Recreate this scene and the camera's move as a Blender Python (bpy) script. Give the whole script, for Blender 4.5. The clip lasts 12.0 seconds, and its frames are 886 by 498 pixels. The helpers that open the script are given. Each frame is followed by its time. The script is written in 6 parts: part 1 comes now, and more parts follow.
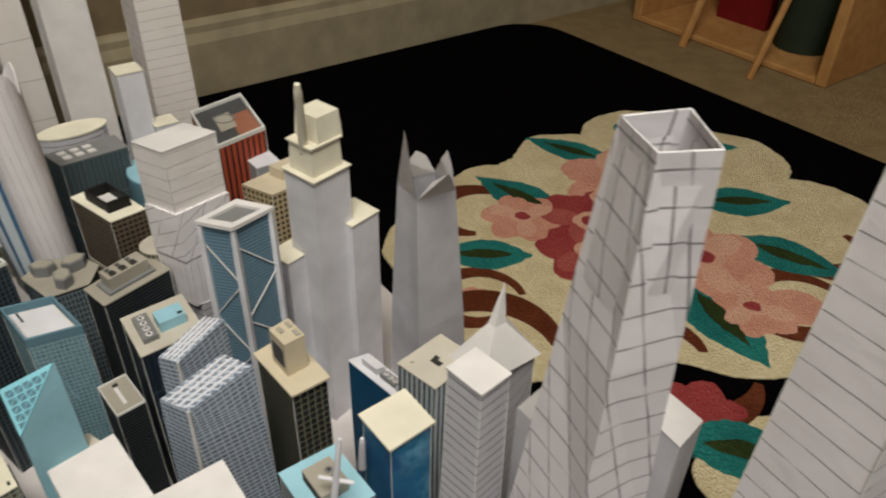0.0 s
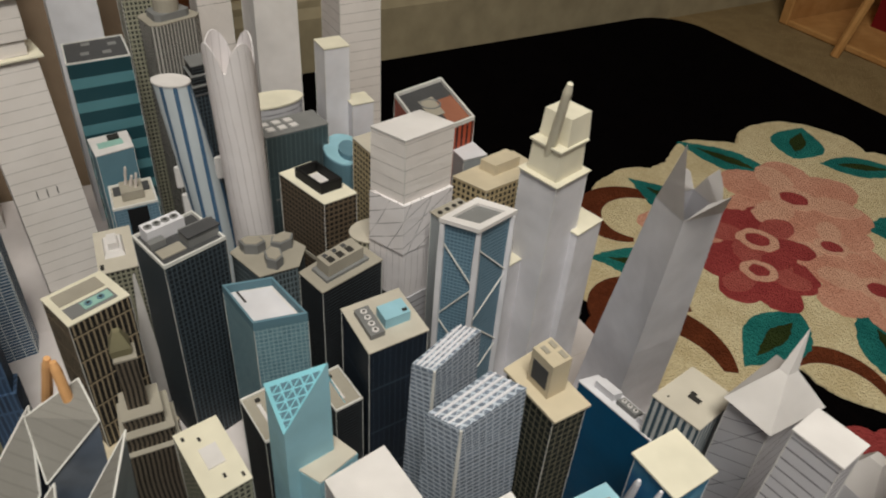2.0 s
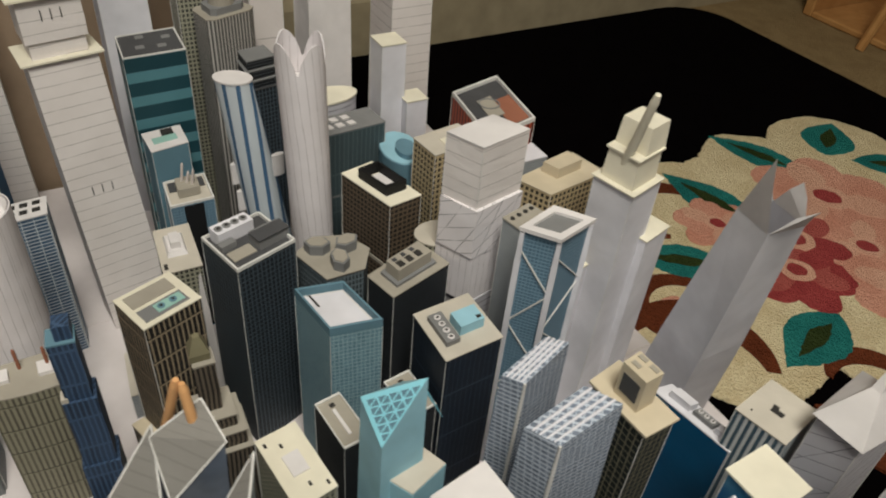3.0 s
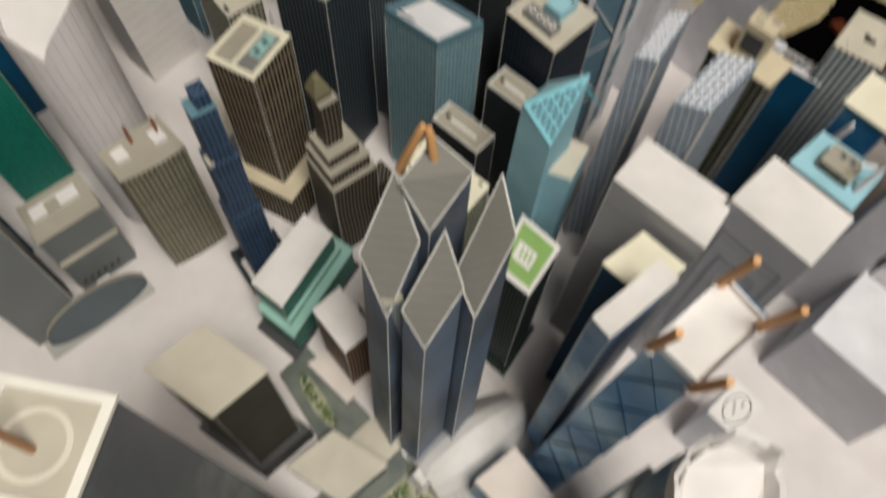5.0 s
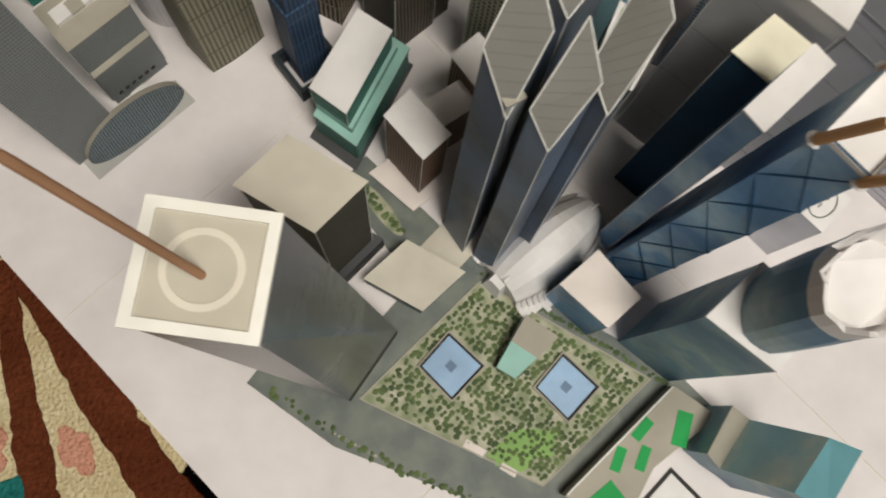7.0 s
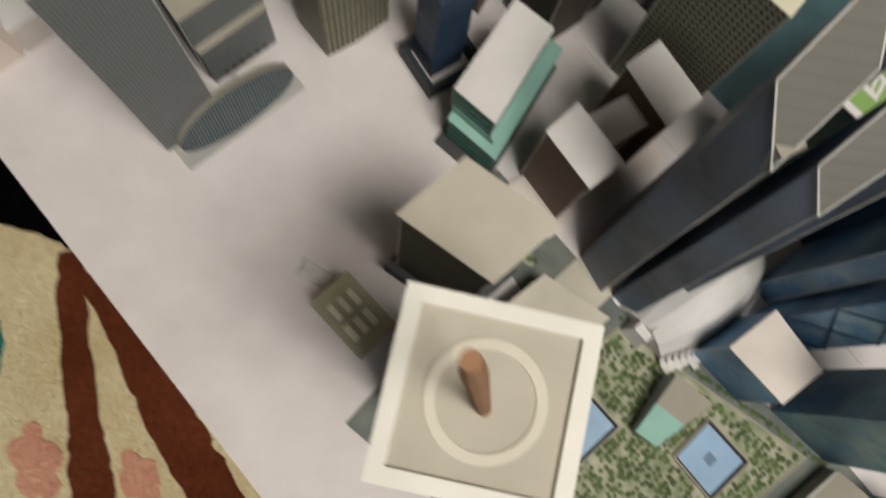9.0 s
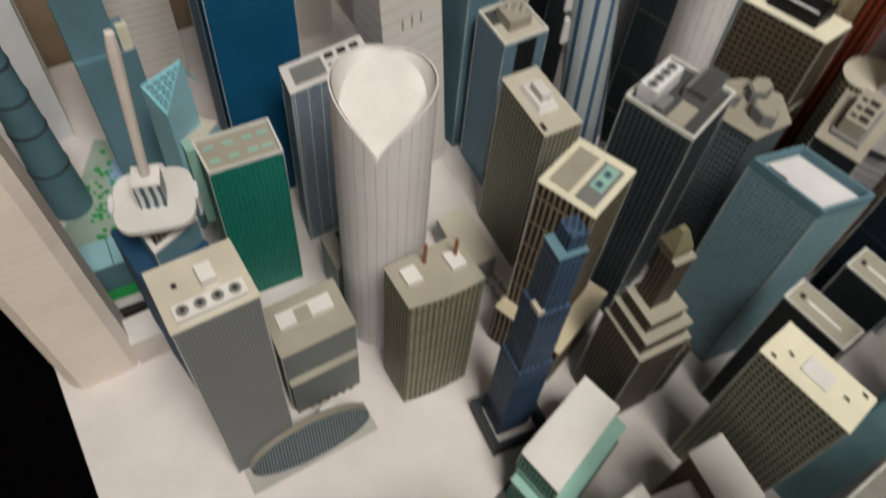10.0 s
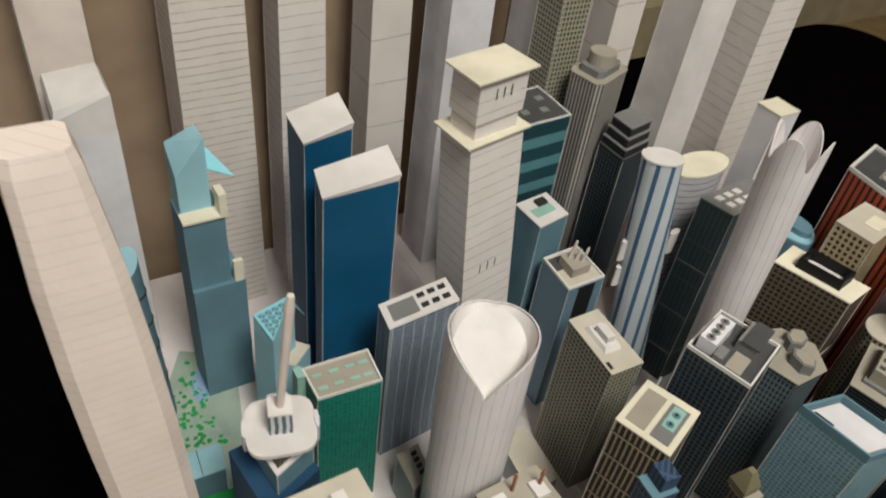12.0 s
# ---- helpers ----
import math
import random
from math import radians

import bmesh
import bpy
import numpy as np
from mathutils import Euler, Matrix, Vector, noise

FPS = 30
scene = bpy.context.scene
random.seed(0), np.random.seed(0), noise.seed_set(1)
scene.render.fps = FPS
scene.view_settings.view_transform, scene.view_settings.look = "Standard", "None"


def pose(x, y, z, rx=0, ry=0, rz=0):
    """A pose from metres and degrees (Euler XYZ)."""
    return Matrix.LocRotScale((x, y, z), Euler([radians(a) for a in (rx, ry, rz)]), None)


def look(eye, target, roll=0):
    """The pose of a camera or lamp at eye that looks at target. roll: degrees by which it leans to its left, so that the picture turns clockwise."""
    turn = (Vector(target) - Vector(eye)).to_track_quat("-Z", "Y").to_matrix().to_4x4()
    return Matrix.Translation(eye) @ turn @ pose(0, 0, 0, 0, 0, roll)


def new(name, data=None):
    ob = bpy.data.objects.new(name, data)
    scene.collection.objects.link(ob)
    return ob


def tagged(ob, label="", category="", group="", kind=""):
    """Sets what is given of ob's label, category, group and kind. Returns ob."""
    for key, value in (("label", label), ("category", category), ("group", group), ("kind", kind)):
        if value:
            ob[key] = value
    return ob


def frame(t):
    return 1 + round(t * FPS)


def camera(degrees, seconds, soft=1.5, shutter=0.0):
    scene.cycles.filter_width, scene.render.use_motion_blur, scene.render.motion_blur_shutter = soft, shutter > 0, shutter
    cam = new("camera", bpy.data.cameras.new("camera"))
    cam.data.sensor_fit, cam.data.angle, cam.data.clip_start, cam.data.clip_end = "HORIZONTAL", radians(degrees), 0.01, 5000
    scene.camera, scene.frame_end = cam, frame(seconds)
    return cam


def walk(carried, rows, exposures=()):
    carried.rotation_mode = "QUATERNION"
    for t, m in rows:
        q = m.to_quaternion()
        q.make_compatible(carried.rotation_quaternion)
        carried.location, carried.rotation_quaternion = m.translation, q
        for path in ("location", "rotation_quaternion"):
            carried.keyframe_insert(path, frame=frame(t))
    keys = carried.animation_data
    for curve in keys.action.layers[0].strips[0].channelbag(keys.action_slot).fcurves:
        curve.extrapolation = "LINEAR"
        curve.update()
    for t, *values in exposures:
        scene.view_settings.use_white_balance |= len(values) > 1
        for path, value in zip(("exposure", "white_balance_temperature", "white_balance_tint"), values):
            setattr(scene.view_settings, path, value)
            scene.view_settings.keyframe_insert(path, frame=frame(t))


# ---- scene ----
CM = 0.01

# camera: seconds, eye and target in centimetres, roll
cam = camera(61.9, 12.0, soft=2.0, shutter=0.5)
PATH = [
    (0, (5.28, 7.29, 44.14), (2.55, 23.34, 32.51), 1.5),
    (0.5, (2.64, 7.23, 44.25), (-0.67, 23.10, 32.54), 2.2),
    (1, (-0.75, 7.51, 44.22), (-4.45, 23.15, 32.33), 2.8),
    (1.5, (-3.52, 7.97, 43.88), (-7.50, 23.43, 31.84), 3.5),
    (2, (-5.86, 7.88, 43.54), (-9.91, 23.25, 31.40), 4.4),
    (2.5, (-7.56, 7.23, 43.98), (-11.63, 22.52, 31.75), 4.9),
    (2.7, (-8.61, 7.39, 44.04), (-12.67, 22.60, 31.71), 5.1),
    (4.3, (-19.59, 7.57, 46.49), (-20.80, 20.87, 31.61), 7.0),
    (4.5, (-20.35, 7.02, 46.47), (-21.37, 19.59, 30.94), 5.8),
    (5, (-21.22, 5.34, 46.08), (-21.43, 14.37, 28.23), 4.3),
    (5.5, (-21.87, 4.82, 45.07), (-21.34, 9.92, 25.74), 8.2),
    (6, (-23.00, 4.55, 45.10), (-22.14, 8.75, 25.56), 13.1),
    (6.5, (-24.84, 4.80, 45.01), (-23.80, 9.12, 25.51), 15.4),
    (7, (-27.24, 5.62, 43.60), (-26.19, 9.81, 24.08), 16.9),
    (7.2, (-28.08, 5.77, 42.81), (-27.06, 9.90, 23.27), 17.2),
    (8.8, (-33.67, 8.85, 36.14), (-31.98, 11.99, 16.46), 38.3),
    (9, (-34.11, 8.97, 37.72), (-33.10, 12.57, 18.07), 23.6),
    (9.5, (-35.50, 9.76, 39.63), (-35.88, 17.41, 21.16), 9.6),
    (10, (-35.46, 8.87, 40.13), (-37.53, 20.15, 23.75), 6.8),
    (10.5, (-35.72, 8.67, 40.88), (-39.16, 21.66, 26.06), 5.3),
    (11, (-34.49, 7.97, 41.78), (-39.32, 21.74, 28.10), 3.4),
    (11.5, (-36.15, 7.21, 43.38), (-40.60, 21.43, 30.04), 4.9),
    (12, (-40.69, 5.71, 45.02), (-43.74, 20.63, 32.06), 8.1),
]
walk(cam, [(t, look([v * CM for v in e], [v * CM for v in g], r)) for t, e, g, r in PATH],
     exposures=[(0.0, 0.0), (2.5, -0.04), (4.5, 0.0), (5.5, -0.08), (7.0, -0.04), (9.0, -0.18), (9.5, -0.12), (10.5, 0.1), (12.0, 0.18)])

# ---- light: unseen lamp assumed over the city, soft fill added behind the camera ----
world = bpy.data.worlds.new("room_air")
scene.world = world
world.use_nodes = True
world.node_tree.nodes["Background"].inputs[0].default_value = (0.75, 0.80, 0.9, 1)
world.node_tree.nodes["Background"].inputs[1].default_value = 0.05


def area_lamp(name, eye, target, sx, sy, watts, colour):
    d = bpy.data.lights.new(name, "AREA")
    d.shape, d.size, d.size_y, d.energy, d.color = "RECTANGLE", sx, sy, watts, colour
    ob = new(name, d)
    ob.matrix_world = look(eye, target)
    return ob


# overhead lamp assumed from the soft shadows, placed to suit the brightness
area_lamp("overhead_light", (0.1, -0.24, 1.58), (-0.08, 0.2, 0), 0.5, 0.5, 24, (1.0, 0.97, 0.865))
# added fill that lifts the upright faces; no window stands there
area_lamp("fill_light", (0.0, -1.5, 1.45), (-0.1, 0.3, 0.1), 1.4, 1.2, 5.5, (0.94, 0.98, 1.0))


# ---- materials ----
def lin(c):
    """A colour given as 0 to 255 values, in linear light."""
    return tuple(((v / 255) / 12.92 if v / 255 <= 0.04045 else ((v / 255 + 0.055) / 1.055) ** 2.4) for v in c) + (1.0,)


class Nodes:
    def __init__(self, name, rough=0.7, spec=0.3):
        self.m = bpy.data.materials.new(name)
        self.m.use_nodes = True
        self.t = self.m.node_tree
        self.b = self.t.nodes["Principled BSDF"]
        self.b.inputs["Roughness"].default_value = rough
        self.b.inputs["Specular IOR Level"].default_value = spec

    def add(self, kind, **values):
        n = self.t.nodes.new(kind)
        for k, v in values.items():
            n.inputs[k.replace("_", " ")].default_value = v
        return n

    def link(self, a, b):
        self.t.links.new(a, b)

    def math(self, op, a, b=0.0):
        n = self.t.nodes.new("ShaderNodeMath")
        n.operation = op
        for i, v in enumerate((a, b)):
            if isinstance(v, (int, float)):
                n.inputs[i].default_value = v
            else:
                self.link(v, n.inputs[i])
        return n.outputs[0]

    def mix(self, f, a, b, mode="MIX"):
        n = self.t.nodes.new("ShaderNodeMix")
        n.data_type, n.blend_type = "RGBA", mode
        for i, v in ((0, f), (6, a), (7, b)):
            if isinstance(v, (int, float, tuple)):
                n.inputs[i].default_value = v
            else:
                self.link(v, n.inputs[i])
        return n.outputs[2]

    def noise(self, scale, detail=3.0, coord="Object"):
        tc = self.t.nodes.new("ShaderNodeTexCoord")
        n = self.add("ShaderNodeTexNoise", Scale=scale, Detail=detail)
        self.link(tc.outputs[coord], n.inputs["Vector"])
        return n.outputs["Fac"]

    def uv(self):
        tc = self.t.nodes.new("ShaderNodeTexCoord")
        s = self.t.nodes.new("ShaderNodeSeparateXYZ")
        self.link(tc.outputs["UV"], s.inputs[0])
        return s.outputs[0], s.outputs[1]

    def ramp(self, f, lo, hi):
        n = self.t.nodes.new("ShaderNodeMapRange")
        for i, v in ((1, lo), (2, hi)):
            n.inputs[i].default_value = v
        self.link(f, n.inputs[0])
        return n.outputs[0]

    def finish(self, colour, bump=0.0, scale=300.0, wave=60.0):
        """Paper: faint blotches, fibre relief and slight cockling."""
        blot = self.ramp(self.noise(40, 4), 0.3, 0.75)
        c = self.mix(self.math("MULTIPLY", blot, 0.16), colour, (0.45, 0.41, 0.36, 1), "MULTIPLY")
        self.link(c, self.b.inputs["Base Color"])
        if bump:
            h = self.math("ADD", self.math("MULTIPLY", self.noise(scale, 2), 0.25), self.noise(wave, 2))
            n = self.add("ShaderNodeBump", Strength=bump, Distance=0.002)
            self.link(h, n.inputs["Height"])
            self.link(n.outputs[0], self.b.inputs["Normal"])
        return self.m


def paper(name, c, rough=0.75, bump=0.25, vary=0.1):
    k = Nodes(name, rough)
    base = lin(c)
    dark = tuple(v * (1 - vary * 2.2) for v in base[:3]) + (1,)
    return k.finish(k.mix(k.ramp(k.noise(25, 3), 0.35, 0.7), base, dark), bump)


def band(k, u, period, share, shift=0.0):
    """1 where the fraction of u / period lies under share."""
    f = k.math("FRACT", k.math("ADD", k.math("DIVIDE", u, period), 100.0 + shift))
    return k.math("LESS_THAN", f, share)


def printed(name, wall, glass, pu, pv, fu, fv, rough=0.6, vary=0.35, floors=0.0, dark=(10, 12, 14), bump=0.2, gloss=0.3):
    """Paper printed with a grid of windows; floors: every so many centimetres a dark storey band."""
    k = Nodes(name, rough, gloss)
    pu, pv = pu * 0.72, pv * (0.72 if pv < 1.5 else 1.0)
    u, v = k.uv()
    win = k.math("MULTIPLY", band(k, u, pu, fu), band(k, v, pv, fv))
    cell = k.t.nodes.new("ShaderNodeTexWhiteNoise")
    cell.noise_dimensions = "2D"
    cv = k.t.nodes.new("ShaderNodeCombineXYZ")
    k.link(k.math("FLOOR", k.math("DIVIDE", u, pu)), cv.inputs[0])
    k.link(k.math("FLOOR", k.math("DIVIDE", v, pv)), cv.inputs[1])
    k.link(cv.outputs[0], cell.inputs["Vector"])
    g = k.mix(k.math("MULTIPLY", cell.outputs[0], vary), lin(glass), lin(dark))
    c = k.mix(win, lin(wall), g)
    if floors:
        c = k.mix(k.math("MULTIPLY", band(k, v, floors, 0.05), 0.75), c, lin(dark))
    return k.finish(c, bump)


def pencilled(name, c, pv=0.0, pu=0.0, ink=(120, 112, 108), width=0.07, wobble=0.12, strength=0.75, slant=0.0):
    """White paper with ruled pencil lines across (pv) and upright (pu), uneven in place and weight."""
    k = Nodes(name, 0.8)
    u, v = k.uv()
    n = k.noise(22, 2)
    col = lin(c)
    tc = k.ramp(k.noise(90, 1), 0.2, 0.5)
    for p, a, o in ((pv, v, u), (pu, u, v)):
        if not p:
            continue
        a2 = k.math("ADD", a, k.math("MULTIPLY", k.math("SUBTRACT", n, 0.5), wobble * 2))
        if slant:
            a2 = k.math("ADD", a2, k.math("MULTIPLY", o, slant))
        f = k.math("MULTIPLY", band(k, a2, p, width / p), k.math("MULTIPLY", tc, strength))
        col = k.mix(f, col, lin(ink))
    return k.finish(col, 0.3)


WHITE = paper("white_card", (232, 227, 226))
WHITE_COOL = paper("white_card_cool", (232, 230, 236))
CREAM = paper("cream_card", (240, 233, 212))
BEIGE = paper("beige_print", (208, 200, 186))
PINKISH = paper("warm_white_card", (232, 220, 214))
GREY_ROOF = paper("grey_print", (132, 132, 132))
DARK_ROOF = paper("dark_grey_print", (78, 78, 80))
BLACK_CARD = paper("black_print", (24, 25, 28))
SKY_BLUE = paper("light_blue_card", (160, 206, 222))
SKY_BLUE_D = paper("steel_blue_card", (104, 140, 156))
AQUA = paper("aqua_card", (152, 222, 238))
COBALT = paper("cobalt_card", (12, 84, 124), rough=0.55)
NAVY = paper("navy_card", (32, 70, 102))
MINT = paper("mint_print", (158, 200, 190))
GREEN_FLAT = paper("bright_green_print", (42, 160, 84))
LAWN = paper("pale_green_print", (142, 178, 104))
STONE = paper("stone_print", (172, 165, 152))
TAN = paper("tan_card", (214, 200, 174))
RED = paper("red_brown_card", (160, 104, 82))
PAPER_EDGE = paper("paper_edge", (228, 226, 222))
WATER = paper("pale_blue_water_print", (150, 182, 216), rough=0.4)
WATER_D = paper("grey_blue_print", (118, 140, 168))
INK = paper("ink_print", (52, 50, 48))
WOODPICK = paper("toothpick_wood", (226, 172, 118), rough=0.6)
TAPE = Nodes("clear_tape", 0.15, 0.5)
TAPE.b.inputs["Alpha"].default_value = 0.35
TAPE.b.inputs["Base Color"].default_value = (0.8, 0.8, 0.78, 1)
TAPE = TAPE.m

BROWN_STRIPE = printed("brown_stripe_print", (158, 142, 118), (34, 30, 28), 0.46, 1.9, 0.66, 0.93, floors=1.9)
BLACK_GRID = printed("black_grid_print", (74, 84, 92), (28, 37, 45), 0.42, 0.5, 0.7, 0.8, vary=0.6)
BLUE_GLASS = printed("blue_glass_print", (150, 178, 186), (112, 146, 160), 0.36, 0.42, 0.82, 0.8, vary=0.35, dark=(48, 84, 104))
DARK_NAVY = printed("navy_black_print", (58, 70, 84), (27, 38, 52), 0.5, 3.8, 0.92, 0.97, vary=0.2)
BROWN_GRID = printed("brown_grid_print", (104, 90, 74), (36, 32, 30), 0.5, 0.55, 0.68, 0.6)
TAN_GRID = printed("tan_grid_print", (196, 178, 142), (62, 56, 48), 0.55, 0.62, 0.58, 0.62)
OLIVE_GRID = printed("olive_grid_print", (158, 156, 138), (66, 66, 60), 0.44, 0.52, 0.6, 0.62)
OLIVE_STRIPE = printed("olive_stripe_print", (142, 138, 118), (104, 100, 86), 0.42, 2.0, 0.42, 0.96, floors=2.0, vary=0.5, dark=(44, 42, 36))
DARK_SLATE = printed("slate_grid_print", (112, 124, 130), (52, 60, 66), 0.34, 0.62, 0.6, 0.72)
SLATE = printed("slate_print", (86, 100, 104), (70, 84, 88), 0.5, 3.4, 0.8, 0.96, vary=0.3, dark=(56, 66, 70))
GREY_GLASS = printed("grey_glass_print", (186, 194, 206), (124, 134, 150), 0.5, 0.42, 0.84, 0.66, vary=0.3)
GREY_FINE = printed("grey_fine_print", (168, 172, 175), (142, 148, 152), 0.22, 0.3, 0.7, 0.55, vary=0.3, dark=(90, 94, 98))
SILVER_STRIPE = printed("silver_stripe_print", (176, 172, 166), (88, 86, 84), 0.4, 50, 0.52, 0.99, vary=0.2)
TEAL_STRIPE = printed("teal_stripe_print", (84, 132, 142), (24, 68, 78), 60, 1.9, 0.999, 0.56, vary=0.2, gloss=0.5)
BLUE_FINE = printed("steel_blue_print", (116, 144, 162), (84, 114, 134), 0.3, 0.34, 0.75, 0.6, vary=0.3, dark=(60, 84, 104))
BLUE_WHITE = printed("blue_and_white_print", (196, 204, 210), (70, 96, 124), 1.1, 0.4, 0.93, 0.72, vary=0.3)
BLACK_GOLD = printed("black_gold_print", (132, 126, 106), (26, 34, 34), 0.55, 0.6, 0.82, 0.84, vary=0.5)
BLACK_BANDS = printed("black_band_print", (70, 75, 80), (24, 27, 31), 30, 0.34, 0.99, 0.74, vary=0.2)
TEAL_PRINT = printed("sea_green_print", (104, 160, 148), (30, 92, 84), 0.34, 0.9, 0.72, 0.8, vary=0.5, dark=(18, 50, 46))
EMERALD = printed("emerald_print", (8, 138, 118), (5, 116, 102), 0.36, 0.5, 0.86, 0.86, vary=0.4, dark=(8, 50, 46), gloss=0.5)
RED_WALL = printed("red_wall_print", (176, 80, 54), (60, 30, 26), 0.7, 30, 0.4, 0.8, vary=0.2)
WOODEN_PRINT = printed("brown_slat_print", (142, 112, 90), (70, 54, 44), 0.32, 30, 0.5, 0.98, vary=0.2)
SLIM_BLUE = printed("slim_blue_print", (64, 86, 114), (48, 67, 94), 0.36, 2.4, 0.62, 0.93, vary=0.5)
DARK_DECO = printed("dark_deco_print", (104, 94, 82), (42, 38, 34), 0.36, 30, 0.5, 0.99, vary=0.3)
DARK_GREEN = printed("dark_green_print", (66, 84, 78), (24, 34, 32), 0.3, 30, 0.7, 0.99, vary=0.3)
GREY_STRIPE = printed("grey_stripe_print", (206, 208, 208), (76, 98, 112), 0.5, 30, 0.5, 0.99, vary=0.2)
OVAL_STRIPE = printed("oval_tower_print", (196, 204, 210), (72, 106, 140), 1.35, 30, 0.3, 0.99, vary=0.2)
ELLIPSE_PRINT = printed("grey_rib_print", (112, 120, 124), (74, 84, 90), 0.24, 30, 0.6, 0.99, vary=0.2)
WH_LINES = pencilled("white_brick_pencil", (226, 219, 216), pv=0.85, width=0.06, strength=0.5)
WH_LINES_W = pencilled("white_wide_pencil", (222, 213, 208), pv=0.6, width=0.07, wobble=0.22, strength=0.6)
WH_UP = pencilled("white_upright_pencil", (228, 222, 224), pu=0.5, width=0.035, strength=0.5)
WH_GRID = pencilled("white_grid_pencil", (228, 223, 226), pv=1.15, pu=1.3, width=0.07, ink=(70, 66, 70))
WH_DIAG = pencilled("white_diagonal_pencil", (230, 224, 226), pv=1.0, pu=1.6, width=0.06, slant=0.5, ink=(100, 96, 98))
WH_FEW = pencilled("white_sparse_pencil", (218, 210, 206), pv=3.6, width=0.06, wobble=0.4)
GREY_LINES = pencilled("grey_hatched_pencil", (196, 194, 200), pv=0.55, width=0.09, ink=(96, 92, 98))
# white card greyed, so the slab walls carry shade in their colour
SHADED_PAPER = pencilled("shaded_white_pencil", (176, 175, 180), pv=4.0, width=0.06, wobble=0.5)


def marbled(name, a, b, c, scale=60, rough=0.45):
    """Printed reflections of clouds on glass."""
    k = Nodes(name, rough, 0.5)
    f = k.ramp(k.noise(scale, 4), 0.42, 0.62)
    g = k.ramp(k.noise(scale * 0.5, 2), 0.4, 0.6)
    return k.finish(k.mix(g, k.mix(f, lin(a), lin(b)), lin(c)), 0.15)


SKY_GLASS = marbled("sky_glass_print", (104, 150, 190), (184, 206, 214), (72, 114, 156), 42)
# lit copy of the cloud print: light on the steep roof panel, put into colour
CLOUD_LIT = marbled("lit_cloud_print", (166, 206, 212), (234, 232, 214), (128, 178, 194), 34)
CLOUD_GLASS = marbled("cloud_glass_print", (104, 140, 158), (170, 188, 180), (72, 108, 134), 40)
SHARD_GLASS = marbled("blue_grey_glass_print", (98, 104, 114), (70, 74, 80), (102, 116, 138), 40)
DARK_GLASS = marbled("dark_glass_print", (92, 92, 96), (126, 128, 130), (74, 76, 82), 22, 0.25)
GREY_MID = printed("mid_grey_print", (128, 131, 132), (108, 112, 114), 0.22, 0.3, 0.7, 0.55, vary=0.3, dark=(80, 84, 86))
HATCH_ROOF = pencilled("grey_hatched_roof", (130, 127, 122), pv=0.3, width=0.05, ink=(118, 115, 110), strength=0.6)
AERIAL = marbled("aerial_print", (160, 158, 134), (184, 178, 160), (124, 132, 98), 190, 0.6)
ASPHALT = marbled("asphalt_print", (96, 102, 98), (84, 90, 88), (112, 116, 108), 120, 0.6)
TREE_PRINT = marbled("tree_print", (84, 100, 56), (104, 120, 70), (62, 78, 42), 240, 0.7)
MAP_GREEN = marbled("park_map_print", (156, 176, 164), (134, 156, 144), (168, 184, 172), 80, 0.6)


# ---- building helpers (plan in centimetres) ----
ORIGIN = {}


def thing(name, x, y, label, z=0.0, category="model building", group="paper city"):
    ob = new(name)
    ob.location = (x * CM, y * CM, z * CM)
    ob.empty_display_size = 0.01
    ORIGIN[ob] = Vector((x, y, z))
    return tagged(ob, label, category, group)


def part(name, bm, mat, parent, label="", smooth=False):
    o = ORIGIN[parent]
    for v in bm.verts:
        v.co = (v.co - o) * CM
    bmesh.ops.recalc_face_normals(bm, faces=bm.faces)
    me = bpy.data.meshes.new(name)
    bm.to_mesh(me)
    bm.free()
    for m in (mat if isinstance(mat, (list, tuple)) else [mat]):
        me.materials.append(m)
    if smooth:
        for p in me.polygons:
            p.use_smooth = True
    ob = new(name, me)
    ob.parent = parent
    ORIGIN[ob] = o
    if label:
        ob["label"] = label
    return ob


def loft(rings, cap_top=True, cap_bottom=False, bm=None, closed=True):
    """Quads between rings of equal count; the sheet's u runs round, v up, in centimetres."""
    bm = bm or bmesh.new()
    uv = bm.loops.layers.uv.get("UVMap") or bm.loops.layers.uv.new("UVMap")
    vs = [[bm.verts.new(p) for p in r] for r in rings]
    n = len(rings[0])
    us = [[0.0] for _ in rings]
    for i, r in enumerate(rings):
        for j in range(n):
            a, b = Vector(r[j]), Vector(r[(j + 1) % n])
            us[i].append(us[i][-1] + (b - a).xy.length)
    for i in range(len(rings) - 1):
        for j in range(n if closed else n - 1):
            k = (j + 1) % n
            f = bm.faces.new((vs[i][j], vs[i][k], vs[i + 1][k], vs[i + 1][j]))
            z0, z1 = rings[i][j][2], rings[i + 1][j][2]
            for l, q in zip(f.loops, ((us[i][j], z0), (us[i][j + 1], z0), (us[i + 1][j + 1], z1), (us[i + 1][j], z1))):
                l[uv].uv = q
    for flag, r in ((cap_top, -1), (cap_bottom, 0)):
        if flag:
            f = bm.faces.new(vs[r])
            for l in f.loops:
                l[uv].uv = l.vert.co.xy
    return bm


def ring(poly, z):
    return [(p[0], p[1], z) for p in poly]


def scaled(poly, k, dx=0.0, dy=0.0):
    cx, cy = sum(p[0] for p in poly) / len(poly), sum(p[1] for p in poly) / len(poly)
    return [(cx + (p[0] - cx) * k + dx, cy + (p[1] - cy) * k + dy) for p in poly]


